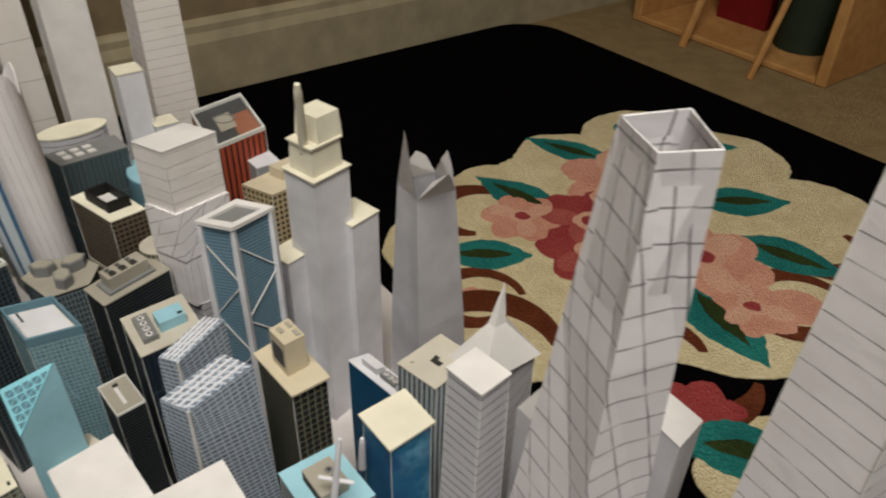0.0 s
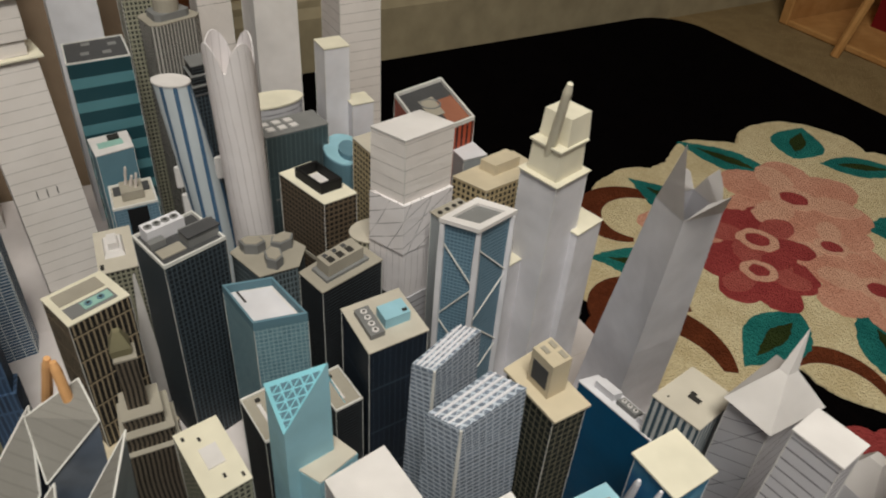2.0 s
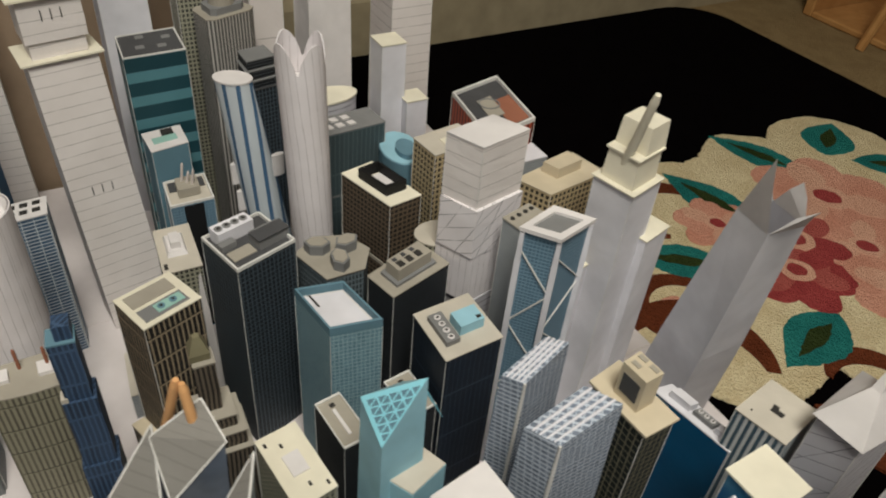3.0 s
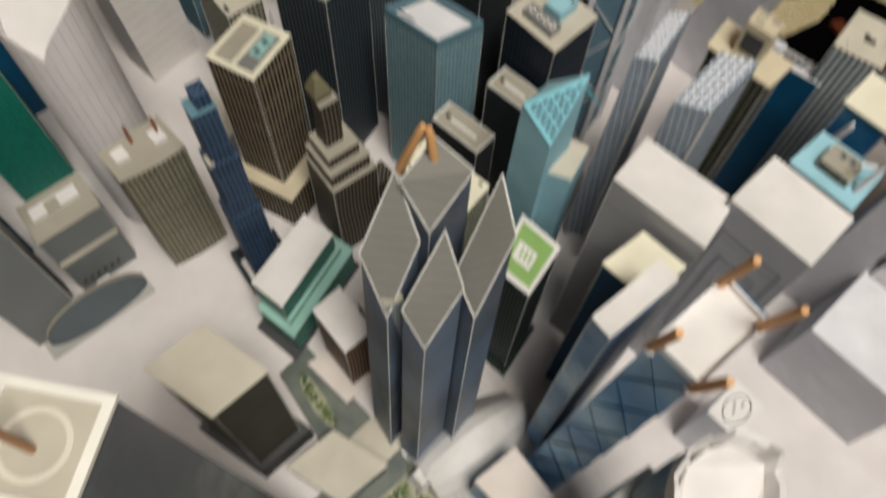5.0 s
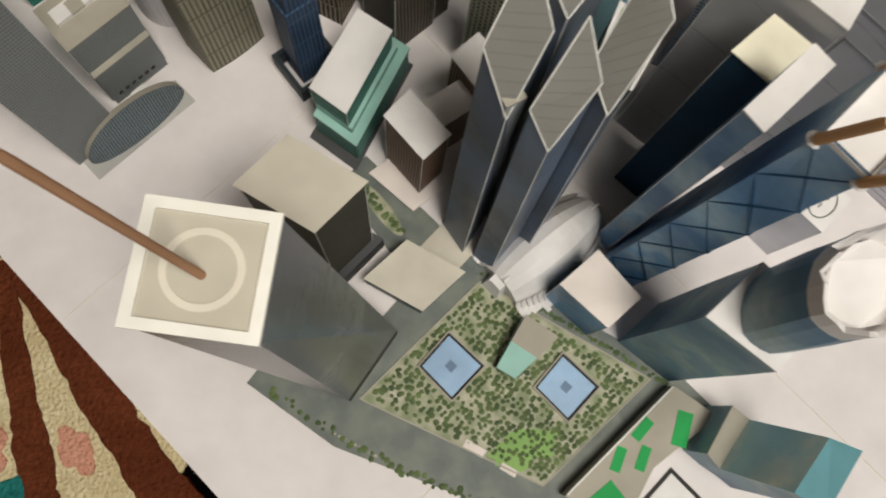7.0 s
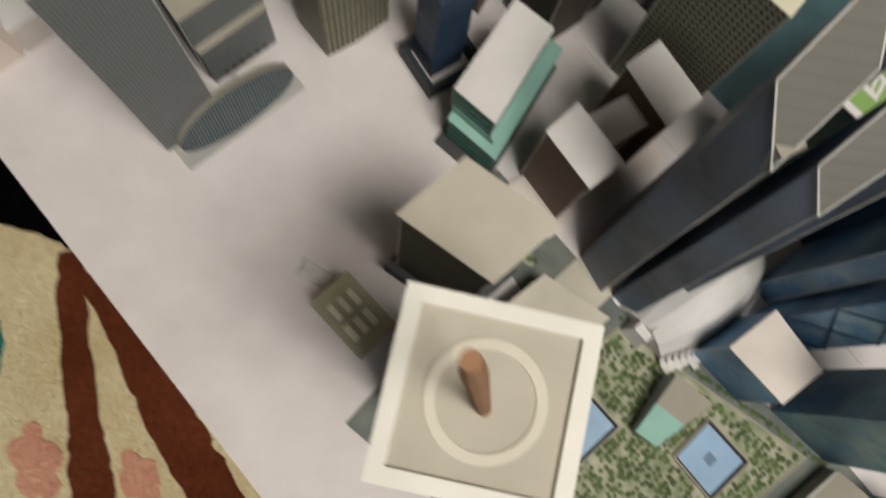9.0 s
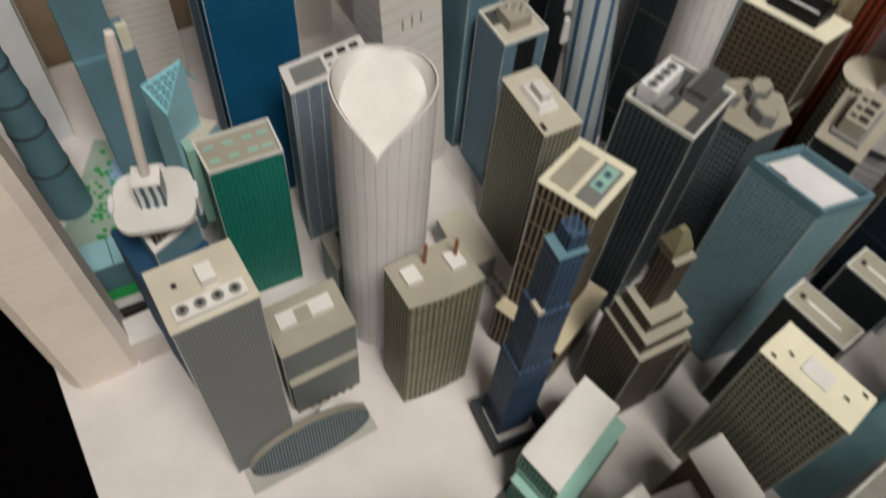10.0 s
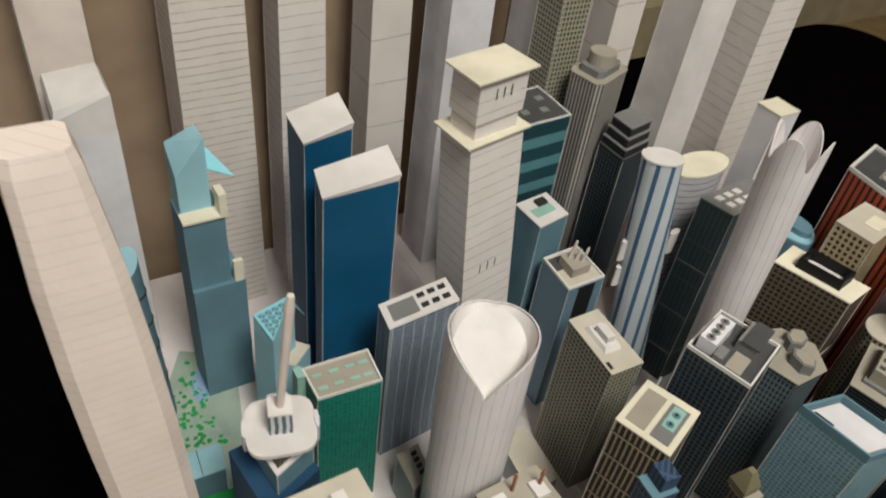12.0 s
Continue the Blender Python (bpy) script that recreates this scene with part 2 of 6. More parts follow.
def grown(poly, d):
    cx, cy = sum(p[0] for p in poly) / len(poly), sum(p[1] for p in poly) / len(poly)
    return [(p[0] + (p[0] - cx) / math.hypot(p[0] - cx, p[1] - cy) * d, p[1] + (p[1] - cy) / math.hypot(p[0] - cx, p[1] - cy) * d) for p in poly]


def centre(poly):
    return sum(p[0] for p in poly) / len(poly), sum(p[1] for p in poly) / len(poly)


def walls(poly, z0, z1, top=None, rows=7, warp=0.05, seed=0):
    """Folded paper walls, slightly uneven between the folds."""
    top = top or poly
    rings = []
    for i in range(rows + 1):
        t = i / rows
        r = []
        for j, (a, b) in enumerate(zip(poly, top)):
            w = warp * math.sin(math.pi * t)
            r.append((a[0] + (b[0] - a[0]) * t + w * noise.noise((seed + j * 3.1, t * 2.0, 0.3)),
                      a[1] + (b[1] - a[1]) * t + w * noise.noise((seed + j * 5.7, t * 2.0, 7.3)), z0 + (z1 - z0) * t))
        rings.append(r)
    return loft(rings, cap_top=True)


def slab(poly, z0, z1):
    return loft([ring(poly, z0), ring(poly, z1)], True, True)


def rim(outer, inner, z0, z1):
    """An upright frame between two outlines."""
    bm = bmesh.new()
    o0, o1, i0, i1 = [[bm.verts.new(p) for p in ring(q, z)] for q, z in ((outer, z0), (outer, z1), (inner, z0), (inner, z1))]
    n = len(outer)
    bm.loops.layers.uv.new("UVMap")
    for j in range(n):
        k = (j + 1) % n
        for a, b in ((o0, o1), (o1, i1), (i1, i0), (i0, o0)):
            bm.faces.new((a[j], a[k], b[k], b[j]))
    return bm


def disc(cx, cy, r, z0, z1, n=20, r2=None):
    q = [(cx + r * math.cos(2 * math.pi * i / n), cy + r * math.sin(2 * math.pi * i / n)) for i in range(n)]
    p = q if r2 is None else [(cx + r2 * math.cos(2 * math.pi * i / n), cy + r2 * math.sin(2 * math.pi * i / n)) for i in range(n)]
    return loft([ring(q, z0), ring(p, z1)], True, True)


def stick(a, b, r0, r1=None, n=10):
    """A round stick from a to b."""
    a, b = Vector(a), Vector(b)
    w = (b - a).normalized()
    s = w.orthogonal().normalized()
    t = w.cross(s)
    r1 = r0 if r1 is None else r1
    out = []
    for p, r in ((a, r0), (a.lerp(b, 0.9), r0 * 0.3 + r1 * 0.7 if r1 < r0 else r1), (b, r1 * 0.7)):
        out.append([tuple(p + (s * math.cos(2 * math.pi * i / n) + t * math.sin(2 * math.pi * i / n)) * r) for i in range(n)])
    return loft(out, True, True)


def at(quad, s, t):
    """A place on a roof of corners left, back, right, front; s runs from front to right, t from front to left."""
    l, b, r, f = quad
    return tuple((1 - s) * (1 - t) * f[i] + s * (1 - t) * r[i] + (1 - s) * t * l[i] + s * t * b[i] for i in (0, 1))


def sub(quad, s0, s1, t0, t1):
    return [at(quad, s0, t1), at(quad, s1, t1), at(quad, s1, t0), at(quad, s0, t0)]


def rbox(parent, name, quad, s0, s1, t0, t1, z0, z1, mat, label="", top=1.0):
    q = sub(quad, s0, s1, t0, t1)
    return part(name, loft([ring(q, z0), ring(scaled(q, top), z1)], True, True), mat, parent, label)


SEED = [0]


def tower(label, quad, h, wall, roof, name="paper_tower", lip=0.05, parapet=0.0, top=None, z0=0.0, roof_t=0.09, warp=0.06, parent=None, inset=0.9, edge=0.024):
    """A folded paper tower: walls, and a roof sheet or a roof sunk behind a parapet."""
    SEED[0] += 1
    c = centre(quad)
    root = parent or thing(name, c[0], c[1], label)
    t = top or quad
    part("body", walls(quad, z0, h, t, seed=SEED[0] * 11.3, warp=warp), wall, root)
    if parapet:
        part("parapet", rim(grown(t, 0.02), scaled(t, inset), h + 0.004, h + parapet), wall if parapet > 0.5 else PAPER_EDGE, root)
        part("roof", slab(scaled(t, inset - 0.01), h + 0.004, h + 0.06), roof, root)
    for j in (0, 2, 3) if edge and len(quad) == 4 else ():
        part("fold_edge", stick((*grown(quad, 0.01)[j], z0), (*grown(t, 0.01)[j], h), edge, n=4), PAPER_EDGE, root)
    if roof and not parapet:
        part("roof", slab(grown(t, lip), h + 0.003, h + roof_t), roof, root)
    return root


# ---- the setting: floor, rug, board, walls ----
def turned(u, v):
    """Plan of the board and the room: u along the wall, v towards it, from the board's near corner."""
    a = radians(47.0)
    return (-15.2 + u * math.cos(a) - v * math.sin(a), -19.9 + u * math.sin(a) + v * math.cos(a))


def flat(name, poly, z0, z1, mat, label, category="", kind="structure", x=0.0, y=0.0):
    ob = thing(name, x, y, label, 0.0, category or name.replace("_", " "), "")
    ob["kind"] = kind
    return ob, part("slab" if kind == "structure" else "sheet", slab(poly, z0, z1), mat, ob)


def uvrect(u0, u1, v0, v1):
    return [turned(u0, v0), turned(u1, v0), turned(u1, v1), turned(u0, v1)]


def setting(name, bm, mat, label, smooth=False):
    ORIGIN[None] = Vector((0, 0, 0))
    ob = part(name, bm, mat, None, label, smooth)
    return tagged(ob, label, name.split("_")[0], "", "structure")


def fibre(name, a, b, scale, bump, rough=0.95):
    k = Nodes(name, rough, 0.02)
    f = k.ramp(k.noise(scale, 5), 0.3, 0.7)
    g = k.ramp(k.noise(scale * 0.12, 3), 0.35, 0.65)
    c = k.mix(k.math("MULTIPLY", f, 0.6), lin(a), lin(b))
    c = k.mix(k.math("MULTIPLY", g, 0.55), c, lin(b))
    k.link(c, k.b.inputs["Base Color"])
    n = k.add("ShaderNodeBump", Strength=bump, Distance=0.006)
    k.link(k.noise(scale * 1.6, 4), n.inputs["Height"])
    k.link(n.outputs[0], k.b.inputs["Normal"])
    return k.m


CARPET = fibre("beige_carpet", (164, 142, 104), (132, 110, 78), 260, 0.8)
PILE_BLACK = fibre("black_rug_pile", (8, 6, 7), (3, 2, 3), 300, 0.7)
PILE_CREAM = fibre("cream_rug_pile", (240, 226, 188), (206, 184, 140), 260, 0.9)
PILE_TEAL = fibre("teal_rug_pile", (52, 138, 130), (26, 92, 92), 260, 0.9)
PILE_OLIVE = fibre("olive_rug_pile", (62, 74, 40), (40, 50, 26), 260, 0.9)
PILE_PINK = fibre("pink_rug_pile", (228, 172, 148), (204, 138, 116), 260, 0.9)
PILE_RED = fibre("red_rug_pile", (172, 78, 76), (140, 52, 54), 260, 0.9)
PILE_BROWN = fibre("brown_rug_pile", (122, 66, 42), (78, 38, 24), 260, 0.9)
WALL_PAINT = paper("beige_wall_paint", (134, 116, 90), rough=0.85, bump=0.15)
SKIRT_PAINT = paper("white_gloss_paint", (166, 153, 126), rough=0.4, bump=0.1)
CEIL_PAINT = paper("ceiling_paint", (225, 220, 210), rough=0.9, bump=0.1)
BOARD_PAPER = paper("white_paper_sheet", (228, 220, 220), rough=0.7, bump=0.18, vary=0.05)

FLOOR_Z = -4.2
setting("floor", slab(uvrect(-180, 190, -170, 117), FLOOR_Z - 6, FLOOR_Z), CARPET, "beige carpeted floor of the room")
# ceiling out of view, added so that light bounces back down
setting("ceiling", slab(uvrect(-180, 190, -170, 117), 236, 242), CEIL_PAINT, "unseen white ceiling added to bounce light")
setting("wall_back", slab(uvrect(-180, 190, 111, 117), FLOOR_Z, 236), WALL_PAINT, "unseen beige wall added to close the room behind the paper city")
# three unseen walls, added to close the box for bounced light
setting("wall_side", slab(uvrect(-186, -180, -170, 117), FLOOR_Z, 236), WALL_PAINT, "unseen beige wall added to close the room")
setting("wall_end", slab(uvrect(190, 196, -170, 117), FLOOR_Z, 236), WALL_PAINT, "unseen beige wall added to close the room")
setting("wall_front", slab(uvrect(-180, 190, -176, -170), FLOOR_Z, 236), WALL_PAINT, "unseen beige wall added to close the room")


def skirting():
    prof = [(111.0, 0), (109.4, 0), (109.4, 9.0), (110.0, 10.4), (110.0, 11.4), (110.5, 12.0), (111.0, 12.2)]
    rings = []
    for u in (-180, 190):
        rings.append([(*turned(u, v), FLOOR_Z + z) for v, z in prof])
    return loft(rings, True, True)


setting("baseboard", skirting(), SKIRT_PAINT, "white moulded skirting board along the wall")

# rug: black pile with a carved cream field of flowers and leaves
RUG_TOP = -3.0
rug_x, rug_y = turned(60, 30)
rug = thing("floral_rug", rug_x, rug_y, "black wool rug with cream scalloped field of pink flowers", FLOOR_Z, "rug", "")


def rounded(u0, u1, v0, v1, r, n=8):
    pts = []
    for cu, cv, a0 in ((u1 - r, v1 - r, 0), (u0 + r, v1 - r, 90), (u0 + r, v0 + r, 180), (u1 - r, v0 + r, 270)):
        for i in range(n + 1):
            a = radians(a0 + 90 * i / n)
            pts.append(turned(cu + r * math.cos(a), cv + r * math.sin(a)))
    return pts


part("rug_base", slab(rounded(-60, 134.6, -70, 109, 9), FLOOR_Z, RUG_TOP), PILE_BLACK, rug)


def blob(cx, cy, rx, ry, turn, lobes=0, depth=0.0, n=72, seed=0.0, rough=0.03):
    pts = []
    a0 = radians(turn)
    for i in range(n):
        a = 2 * math.pi * i / n
        k = 1 + depth * (abs(math.cos(lobes * a / 2)) - 0.6) + rough * noise.noise((math.cos(a) * 2 + seed, math.sin(a) * 2, seed))
        x, y = rx * k * math.cos(a), ry * k * math.sin(a)
        pts.append((cx + x * math.cos(a0) - y * math.sin(a0), cy + x * math.sin(a0) + y * math.cos(a0)))
    return pts


def leafy(cx, cy, length, width, turn, n=28):
    pts = []
    a0 = radians(turn)
    for i in range(n):
        t = i / n * 2
        s = t if t <= 1 else 2 - t
        x = (s - 0.5) * length
        y = width / 2 * math.sin(math.pi * s ** 0.85) ** 1.1 * (1 if t <= 1 else -1)
        if t > 1:
            y = -abs(y)
        pts.append((cx + x * math.cos(a0) - y * math.sin(a0), cy + x * math.sin(a0) + y * math.cos(a0)))
    return pts


def pile(name, poly, lift, mat):
    top = RUG_TOP + lift
    fine = []
    for j, p in enumerate(poly):
        r = poly[(j + 1) % len(poly)]
        m = max(1, int(math.hypot(r[0] - p[0], r[1] - p[1]) / 0.35))
        for i in range(m):
            x, y = p[0] + (r[0] - p[0]) * i / m, p[1] + (r[1] - p[1]) * i / m
            fine.append((x + 0.22 * noise.noise((x * 1.7, y * 1.7, lift)), y + 0.22 * noise.noise((x * 1.7, y * 1.7, lift + 9))))
    poly = fine
    bm = loft([ring(poly, RUG_TOP - 0.1), ring(poly, top - 0.12), ring(scaled(poly, 0.985), top)], True, False)
    return part(name, bm, mat, rug)
# ---- the board with its paper sheets ----
board = thing("white_board", *turned(31, 42), "large board covered with white paper sheets under the city", RUG_TOP, "board", "")
part("panel", slab(uvrect(0, 63, 0, 85.5), RUG_TOP + 0.3, -0.06), CREAM, board)
for u0, u1 in ((0.0, 27.9), (27.96, 55.8), (55.86, 63.0)):
    for v0, v1 in ((0, 21.5), (21.56, 43.0), (43.06, 64.5), (64.56, 85.5)):
        part("paper_sheet", slab(uvrect(u0, u1, v0, v1), -0.06, 0.0), BOARD_PAPER, board)


def dia(cx, cy, su, sv, turn=47.0):
    """A rectangle as left, back, right, front corners, su along the wall and sv towards it."""
    a = radians(turn)
    ux, uy, vx, vy = math.cos(a) * su / 2, math.sin(a) * su / 2, -math.sin(a) * sv / 2, math.cos(a) * sv / 2
    return [(cx - ux + vx, cy - uy + vy), (cx + ux + vx, cy + uy + vy), (cx + ux - vx, cy + uy - vy), (cx - ux - vx, cy - uy - vy)]


def fans(root, quad, spots, z, r=0.3, mat=GREY_ROOF):
    for s, t in spots:
        x, y = at(quad, s, t)
        f = part("fan", disc(x, y, r, z + 0.003, z + 0.05), mat, root)
        part("fan_hub", disc(x, y, r * 0.45, z + 0.052, z + 0.08, 12), INK, f)


# brown striped tower on its podium
q = [(-35.6, 31.8), (-34.2, 35.1), (-31.3, 33.9), (-32.7, 30.5)]
a = tower("brown striped paper tower with cream printed roof on a podium", q, 14.204, BROWN_STRIPE, CREAM, parapet=0.0)
part("podium", walls(scaled(q, 1.42, 0.4, -0.3), 0, 3.6), BROWN_STRIPE, a)
part("podium_roof", slab(scaled(q, 1.44, 0.4, -0.3), 3.603, 3.7), TAN, a)
rbox(a, "roof_panel", q, 0.1, 0.86, 0.54, 0.9, 14.297, 14.344, STONE)
rbox(a, "roof_panel", q, 0.1, 0.86, 0.1, 0.44, 14.297, 14.344, GREY_ROOF)
rbox(a, "roof_vent", q, 0.35, 0.82, 0.16, 0.38, 14.347, 14.404, MINT)
fans(a, q, [(0.45, 0.27), (0.66, 0.27)], 14.404, 0.22, SKY_BLUE_D)

# dark grid tower with fan boxes on the roof
q = [(-32.7, 36.7), (-30.9, 40.3), (-27.6, 38.7), (-29.3, 34.9)]
a = tower("black gridded paper tower with white fan boxes on its roof", q, 16.0, BLACK_GRID, DARK_ROOF, parapet=0.25, inset=0.95)
b = rbox(a, "fan_box", q, 0.1, 0.7, 0.66, 0.92, 16.07, 16.95, WHITE_COOL)
fans(a, q, [(0.18, 0.79), (0.32, 0.79), (0.46, 0.79), (0.6, 0.79)], 16.95, 0.26)
rbox(a, "fan_base", q, 0.05, 0.3, 0.5, 0.64, 16.07, 16.5, GREY_ROOF)
b = rbox(a, "plant_box", q, 0.5, 1.0, 0.18, 0.5, 16.07, 16.75, GREY_ROOF)
rbox(a, "box_lid", q, 0.48, 1.02, 0.16, 0.44, 16.753, 16.85, DARK_ROOF)
rbox(a, "roof_panel", q, 0.08, 0.46, 0.2, 0.44, 16.063, 16.12, STONE)

# light blue glass tower with sunk white roof
q = [(-26.2, 35.7), (-23.9, 37.4), (-20.6, 35.3), (-23.0, 33.5)]
a = tower("light blue glass paper tower with sunk white roof", q, 14.6, BLUE_GLASS, WHITE, parapet=0.6, inset=0.92)
rbox(a, "roof_panel", q, 0.1, 0.88, 0.1, 0.88, 14.67, 14.78, WHITE_COOL)
rbox(a, "roof_mark", q, 0.2, 0.24, 0.62, 0.9, 14.783, 14.84, INK)
rbox(a, "roof_mark", q, 0.24, 0.4, 0.84, 0.88, 14.67, 14.72, INK)

# navy tower with cream roof
q = [(-19.3, 37.0), (-16.9, 39.9), (-14.1, 37.2), (-16.5, 34.3)]
a = tower("navy black paper tower with cream roof and pale blue box", q, 14.4, DARK_NAVY, BEIGE, lip=0.08)
rbox(a, "roof_box", q, 0.42, 0.85, 0.3, 0.62, 14.5, 15.2, SKY_BLUE)
rbox(a, "box_mark", q, 0.74, 0.82, 0.34, 0.4, 15.203, 15.23, INK)
rbox(a, "fan_strip", q, 0.12, 0.36, 0.2, 0.8, 14.5, 14.85, GREY_ROOF)
fans(a, q, [(0.24, 0.28), (0.24, 0.42), (0.24, 0.56), (0.24, 0.7)], 14.85, 0.2, WHITE)

# white stacked tower of three boxes
q = [(-19.9, 43.0), (-18.0, 46.0), (-15.6, 45.3), (-17.5, 42.2)]
a = tower("white stacked paper tower with pencil lines on its boxes", q, 23.2, WH_LINES, WHITE, z0=19.0)
part("middle_box", walls(scaled(q, 1.06, 0.1, -0.1), 15.4, 19.0), WH_DIAG, a)
part("lower_box", walls(scaled(q, 1.1, 0.1, 0.1), 11.6, 15.4), WH_UP, a)
part("base_box", walls(scaled(q, 1.0, 0.4, 0.2), 0, 11.6), GREY_LINES, a)

# dark brown block with a ring on the roof
q = [(-27.7, 45.9), (-26.4, 48.1), (-22.0, 45.7), (-23.4, 43.7)]
a = tower("dark brown gridded paper block with cream roof and ring wall", q, 16.501, BROWN_GRID, CREAM)
i = sub(q, 0.2, 0.85, 0.2, 0.78)
part("roof_ring", rim(i, scaled(i, 0.84), 16.591, 17.351), BROWN_STRIPE, a)
rbox(a, "roof_panel", q, 0.28, 0.78, 0.27, 0.7, 16.594, 16.661, WHITE)
part("storey_band", rim(grown(q, 0.05), scaled(q, 0.97), 11.2, 11.5), STONE, a)

# pair of small towers with printed roofs, steel blue and black
q = [(-44.5, 47.3), (-42.8, 49.6), (-40.9, 47.8), (-42.4, 45.5)]
a = tower("slim steel blue paper tower with white printed roof", q, 14.589, SKY_BLUE_D, WHITE)
rbox(a, "roof_panel", q, 0.15, 0.8, 0.3, 0.6, 14.682, 14.729, MINT)
rbox(a, "roof_hatch", q, 0.45, 0.75, 0.6, 0.85, 14.682, 14.889, INK)
q = [(-41.7, 45.2), (-39.7, 47.5), (-37.4, 45.1), (-39.5, 42.8)]
a = tower("steel blue and black paper tower with antennas on its roof", q, 12.25, BLUE_FINE, BEIGE, parapet=0.18, inset=0.93)
rbox(a, "dark_panel", q, 0.3, 0.75, -0.012, 0.0, 0.2, 12.15, BLACK_CARD)
rbox(a, "roof_panel", q, 0.08, 0.92, 0.55, 0.92, 12.313, 12.37, DARK_ROOF)
rbox(a, "roof_box", q, 0.25, 0.75, 0.25, 0.75, 12.37, 13.05, STONE)
for s, t, z in ((0.4, 0.6, 1.5), (0.6, 0.4, 1.2), (0.5, 0.5, 0.9)):
    x, y = at(q, s, t)
    part("antenna", stick((x, y, 13), (x + 0.2, y + 0.1, 13.05 + z), 0.1, n=6), PINKISH, a)
q = [(-39.0, 40.0), (-37.4, 41.7), (-34.2, 38.3), (-35.9, 36.6)]
a = tower("olive gridded paper tower with cream roof", q, 12.266, OLIVE_GRID, BEIGE, lip=0.07)
rbox(a, "roof_step", q, 0.2, 0.75, 0.3, 0.8, 12.356, 12.666, WHITE, top=0.8)
rbox(a, "roof_box", q, 0.35, 0.6, 0.4, 0.65, 12.666, 13.166, WHITE)
rbox(a, "roof_mark", q, 0.05, 0.15, 0.06, 0.18, 12.359, 12.396, INK)

# teal banded tower
q = [(-48.1, 50.8), (-45.4, 54.3), (-42.5, 51.4), (-45.4, 48.0)]
a = tower("teal banded paper tower with dark grey roof", q, 20.1, TEAL_STRIPE, DARK_ROOF, parapet=0.12, inset=0.96)
for s, t in ((0.25, 0.3), (0.3, 0.75), (0.72, 0.6), (0.6, 0.25)):
    rbox(a, "roof_mark", q, s, s + 0.14, t, t + 0.14, 20.163, 20.2, GREY_ROOF)

# tall silver striped tower with cut corners and stepped cap
q = [(-43.6, 54.2), (-42.0, 57.3), (-39.4, 56.6), (-41.1, 52.6)]
oct_ = []
for j in range(4):
    p, n_ = q[j], q[(j + 1) % 4]
    for t in (0.14, 0.86):
        oct_.append((p[0] + (n_[0] - p[0]) * t, p[1] + (n_[1] - p[1]) * t))
a = tower("tall silver striped paper tower with stepped cap", oct_, 22.0, SILVER_STRIPE, STONE)
part("cap", slab(scaled(oct_, 0.7), 22.09, 22.6), GREY_ROOF, a)
part("drum", disc(*centre(q), 0.95, 22.6, 23.5, 20), STONE, a)

# black tower with stepped crown
q = [(-40.1, 53.8), (-38.6, 56.1), (-36.6, 54.6), (-38.2, 52.1)]
a = tower("black paper tower with stepped crown", q, 17.2, BLACK_GRID, DARK_ROOF)
for i, k in enumerate((0.92, 0.84, 0.76)):
    part("crown_step", slab(scaled(q, k), 17.3 + i * 0.8, 17.9 + i * 0.8), BLACK_BANDS, a)
    part("step_edge", slab(scaled(q, k + 0.05), 17.9 + i * 0.8, 18.0 + i * 0.8), GREY_ROOF, a)

# oval blue and white tower
def oval(cx, cy, rx, ry, turn, n=28):
    return blob(cx, cy, rx, ry, turn, n=n, rough=0.0)


o = oval(-36.2, 47.3, 1.3, 0.95, 10)
a = thing("paper_tower", -36.2, 47.3, "oval white paper tower with blue window strips", 0)
part("body", walls(scaled(o, 1.3, 2.6, 1.0), 0, 21.0, o, rows=6, warp=0.02), OVAL_STRIPE, a)
part("roof", slab(grown(o, 0.06), 21.003, 21.12), WHITE, a)
for dx, dy, z in ((-0.4, -0.1, 12.6), (2.5, 0.8, 13.6), (-0.2, 0.0, 10.2)):
    part("side_tab", slab(oval(-36.2 + dx, 47.3 + dy, 0.5, 0.22, 60, 12), z, z + 1.7), WHITE, a)

# tower with four rounded petals at the top
pc = (-29.8, 44.7)
a = thing("paper_tower", pc[0], pc[1], "tall white paper tower with rounded petal top", 0)


def petal_shell(cx, cy, r, h, lobes, dip, turn, n=64, taper=1.0, thick=0.07, lean=(0.0, 0.0), sink=0.6, rear=1.0):
    rings = []
    for z in (0.0, h * 0.25, h * 0.5, h * 0.75):
        k = 1 + (taper - 1) * z / h
        lx, ly = lean[0] * (1 - z / h), lean[1] * (1 - z / h)
        rings.append([(cx + lx + r * k * math.cos(2 * math.pi * i / n), cy + ly + r * k * math.sin(2 * math.pi * i / n), z) for i in range(n)])
    for side in (1.0, 1.0 - thick / r):
        top = []
        for i in range(n):
            g = 2 * math.pi * i / n
            lift = abs(math.sin(lobes * (g - radians(turn)) / 2)) ** 0.55
            top.append((cx + r * taper * side * math.cos(g), cy + r * taper * side * math.sin(g), h - dip * (1 - lift) * (rear if math.cos(g - radians(turn)) < 0 else 1.0)))
        rings.append(top)
    k = taper * (1.0 - thick / r)
    rings.append([(cx + r * k * math.cos(2 * math.pi * i / n), cy + r * k * math.sin(2 * math.pi * i / n), h - dip - sink) for i in range(n)])
    return loft(rings, True, False)


part("shell", petal_shell(pc[0], pc[1], 1.3, 26.2, 4, 2.4, 20, taper=1.16, lean=(0.6, 0.2)), WH_UP, a)
part("roof", disc(pc[0], pc[1], 1.4, 23.25, 23.32, 32), WHITE, a)

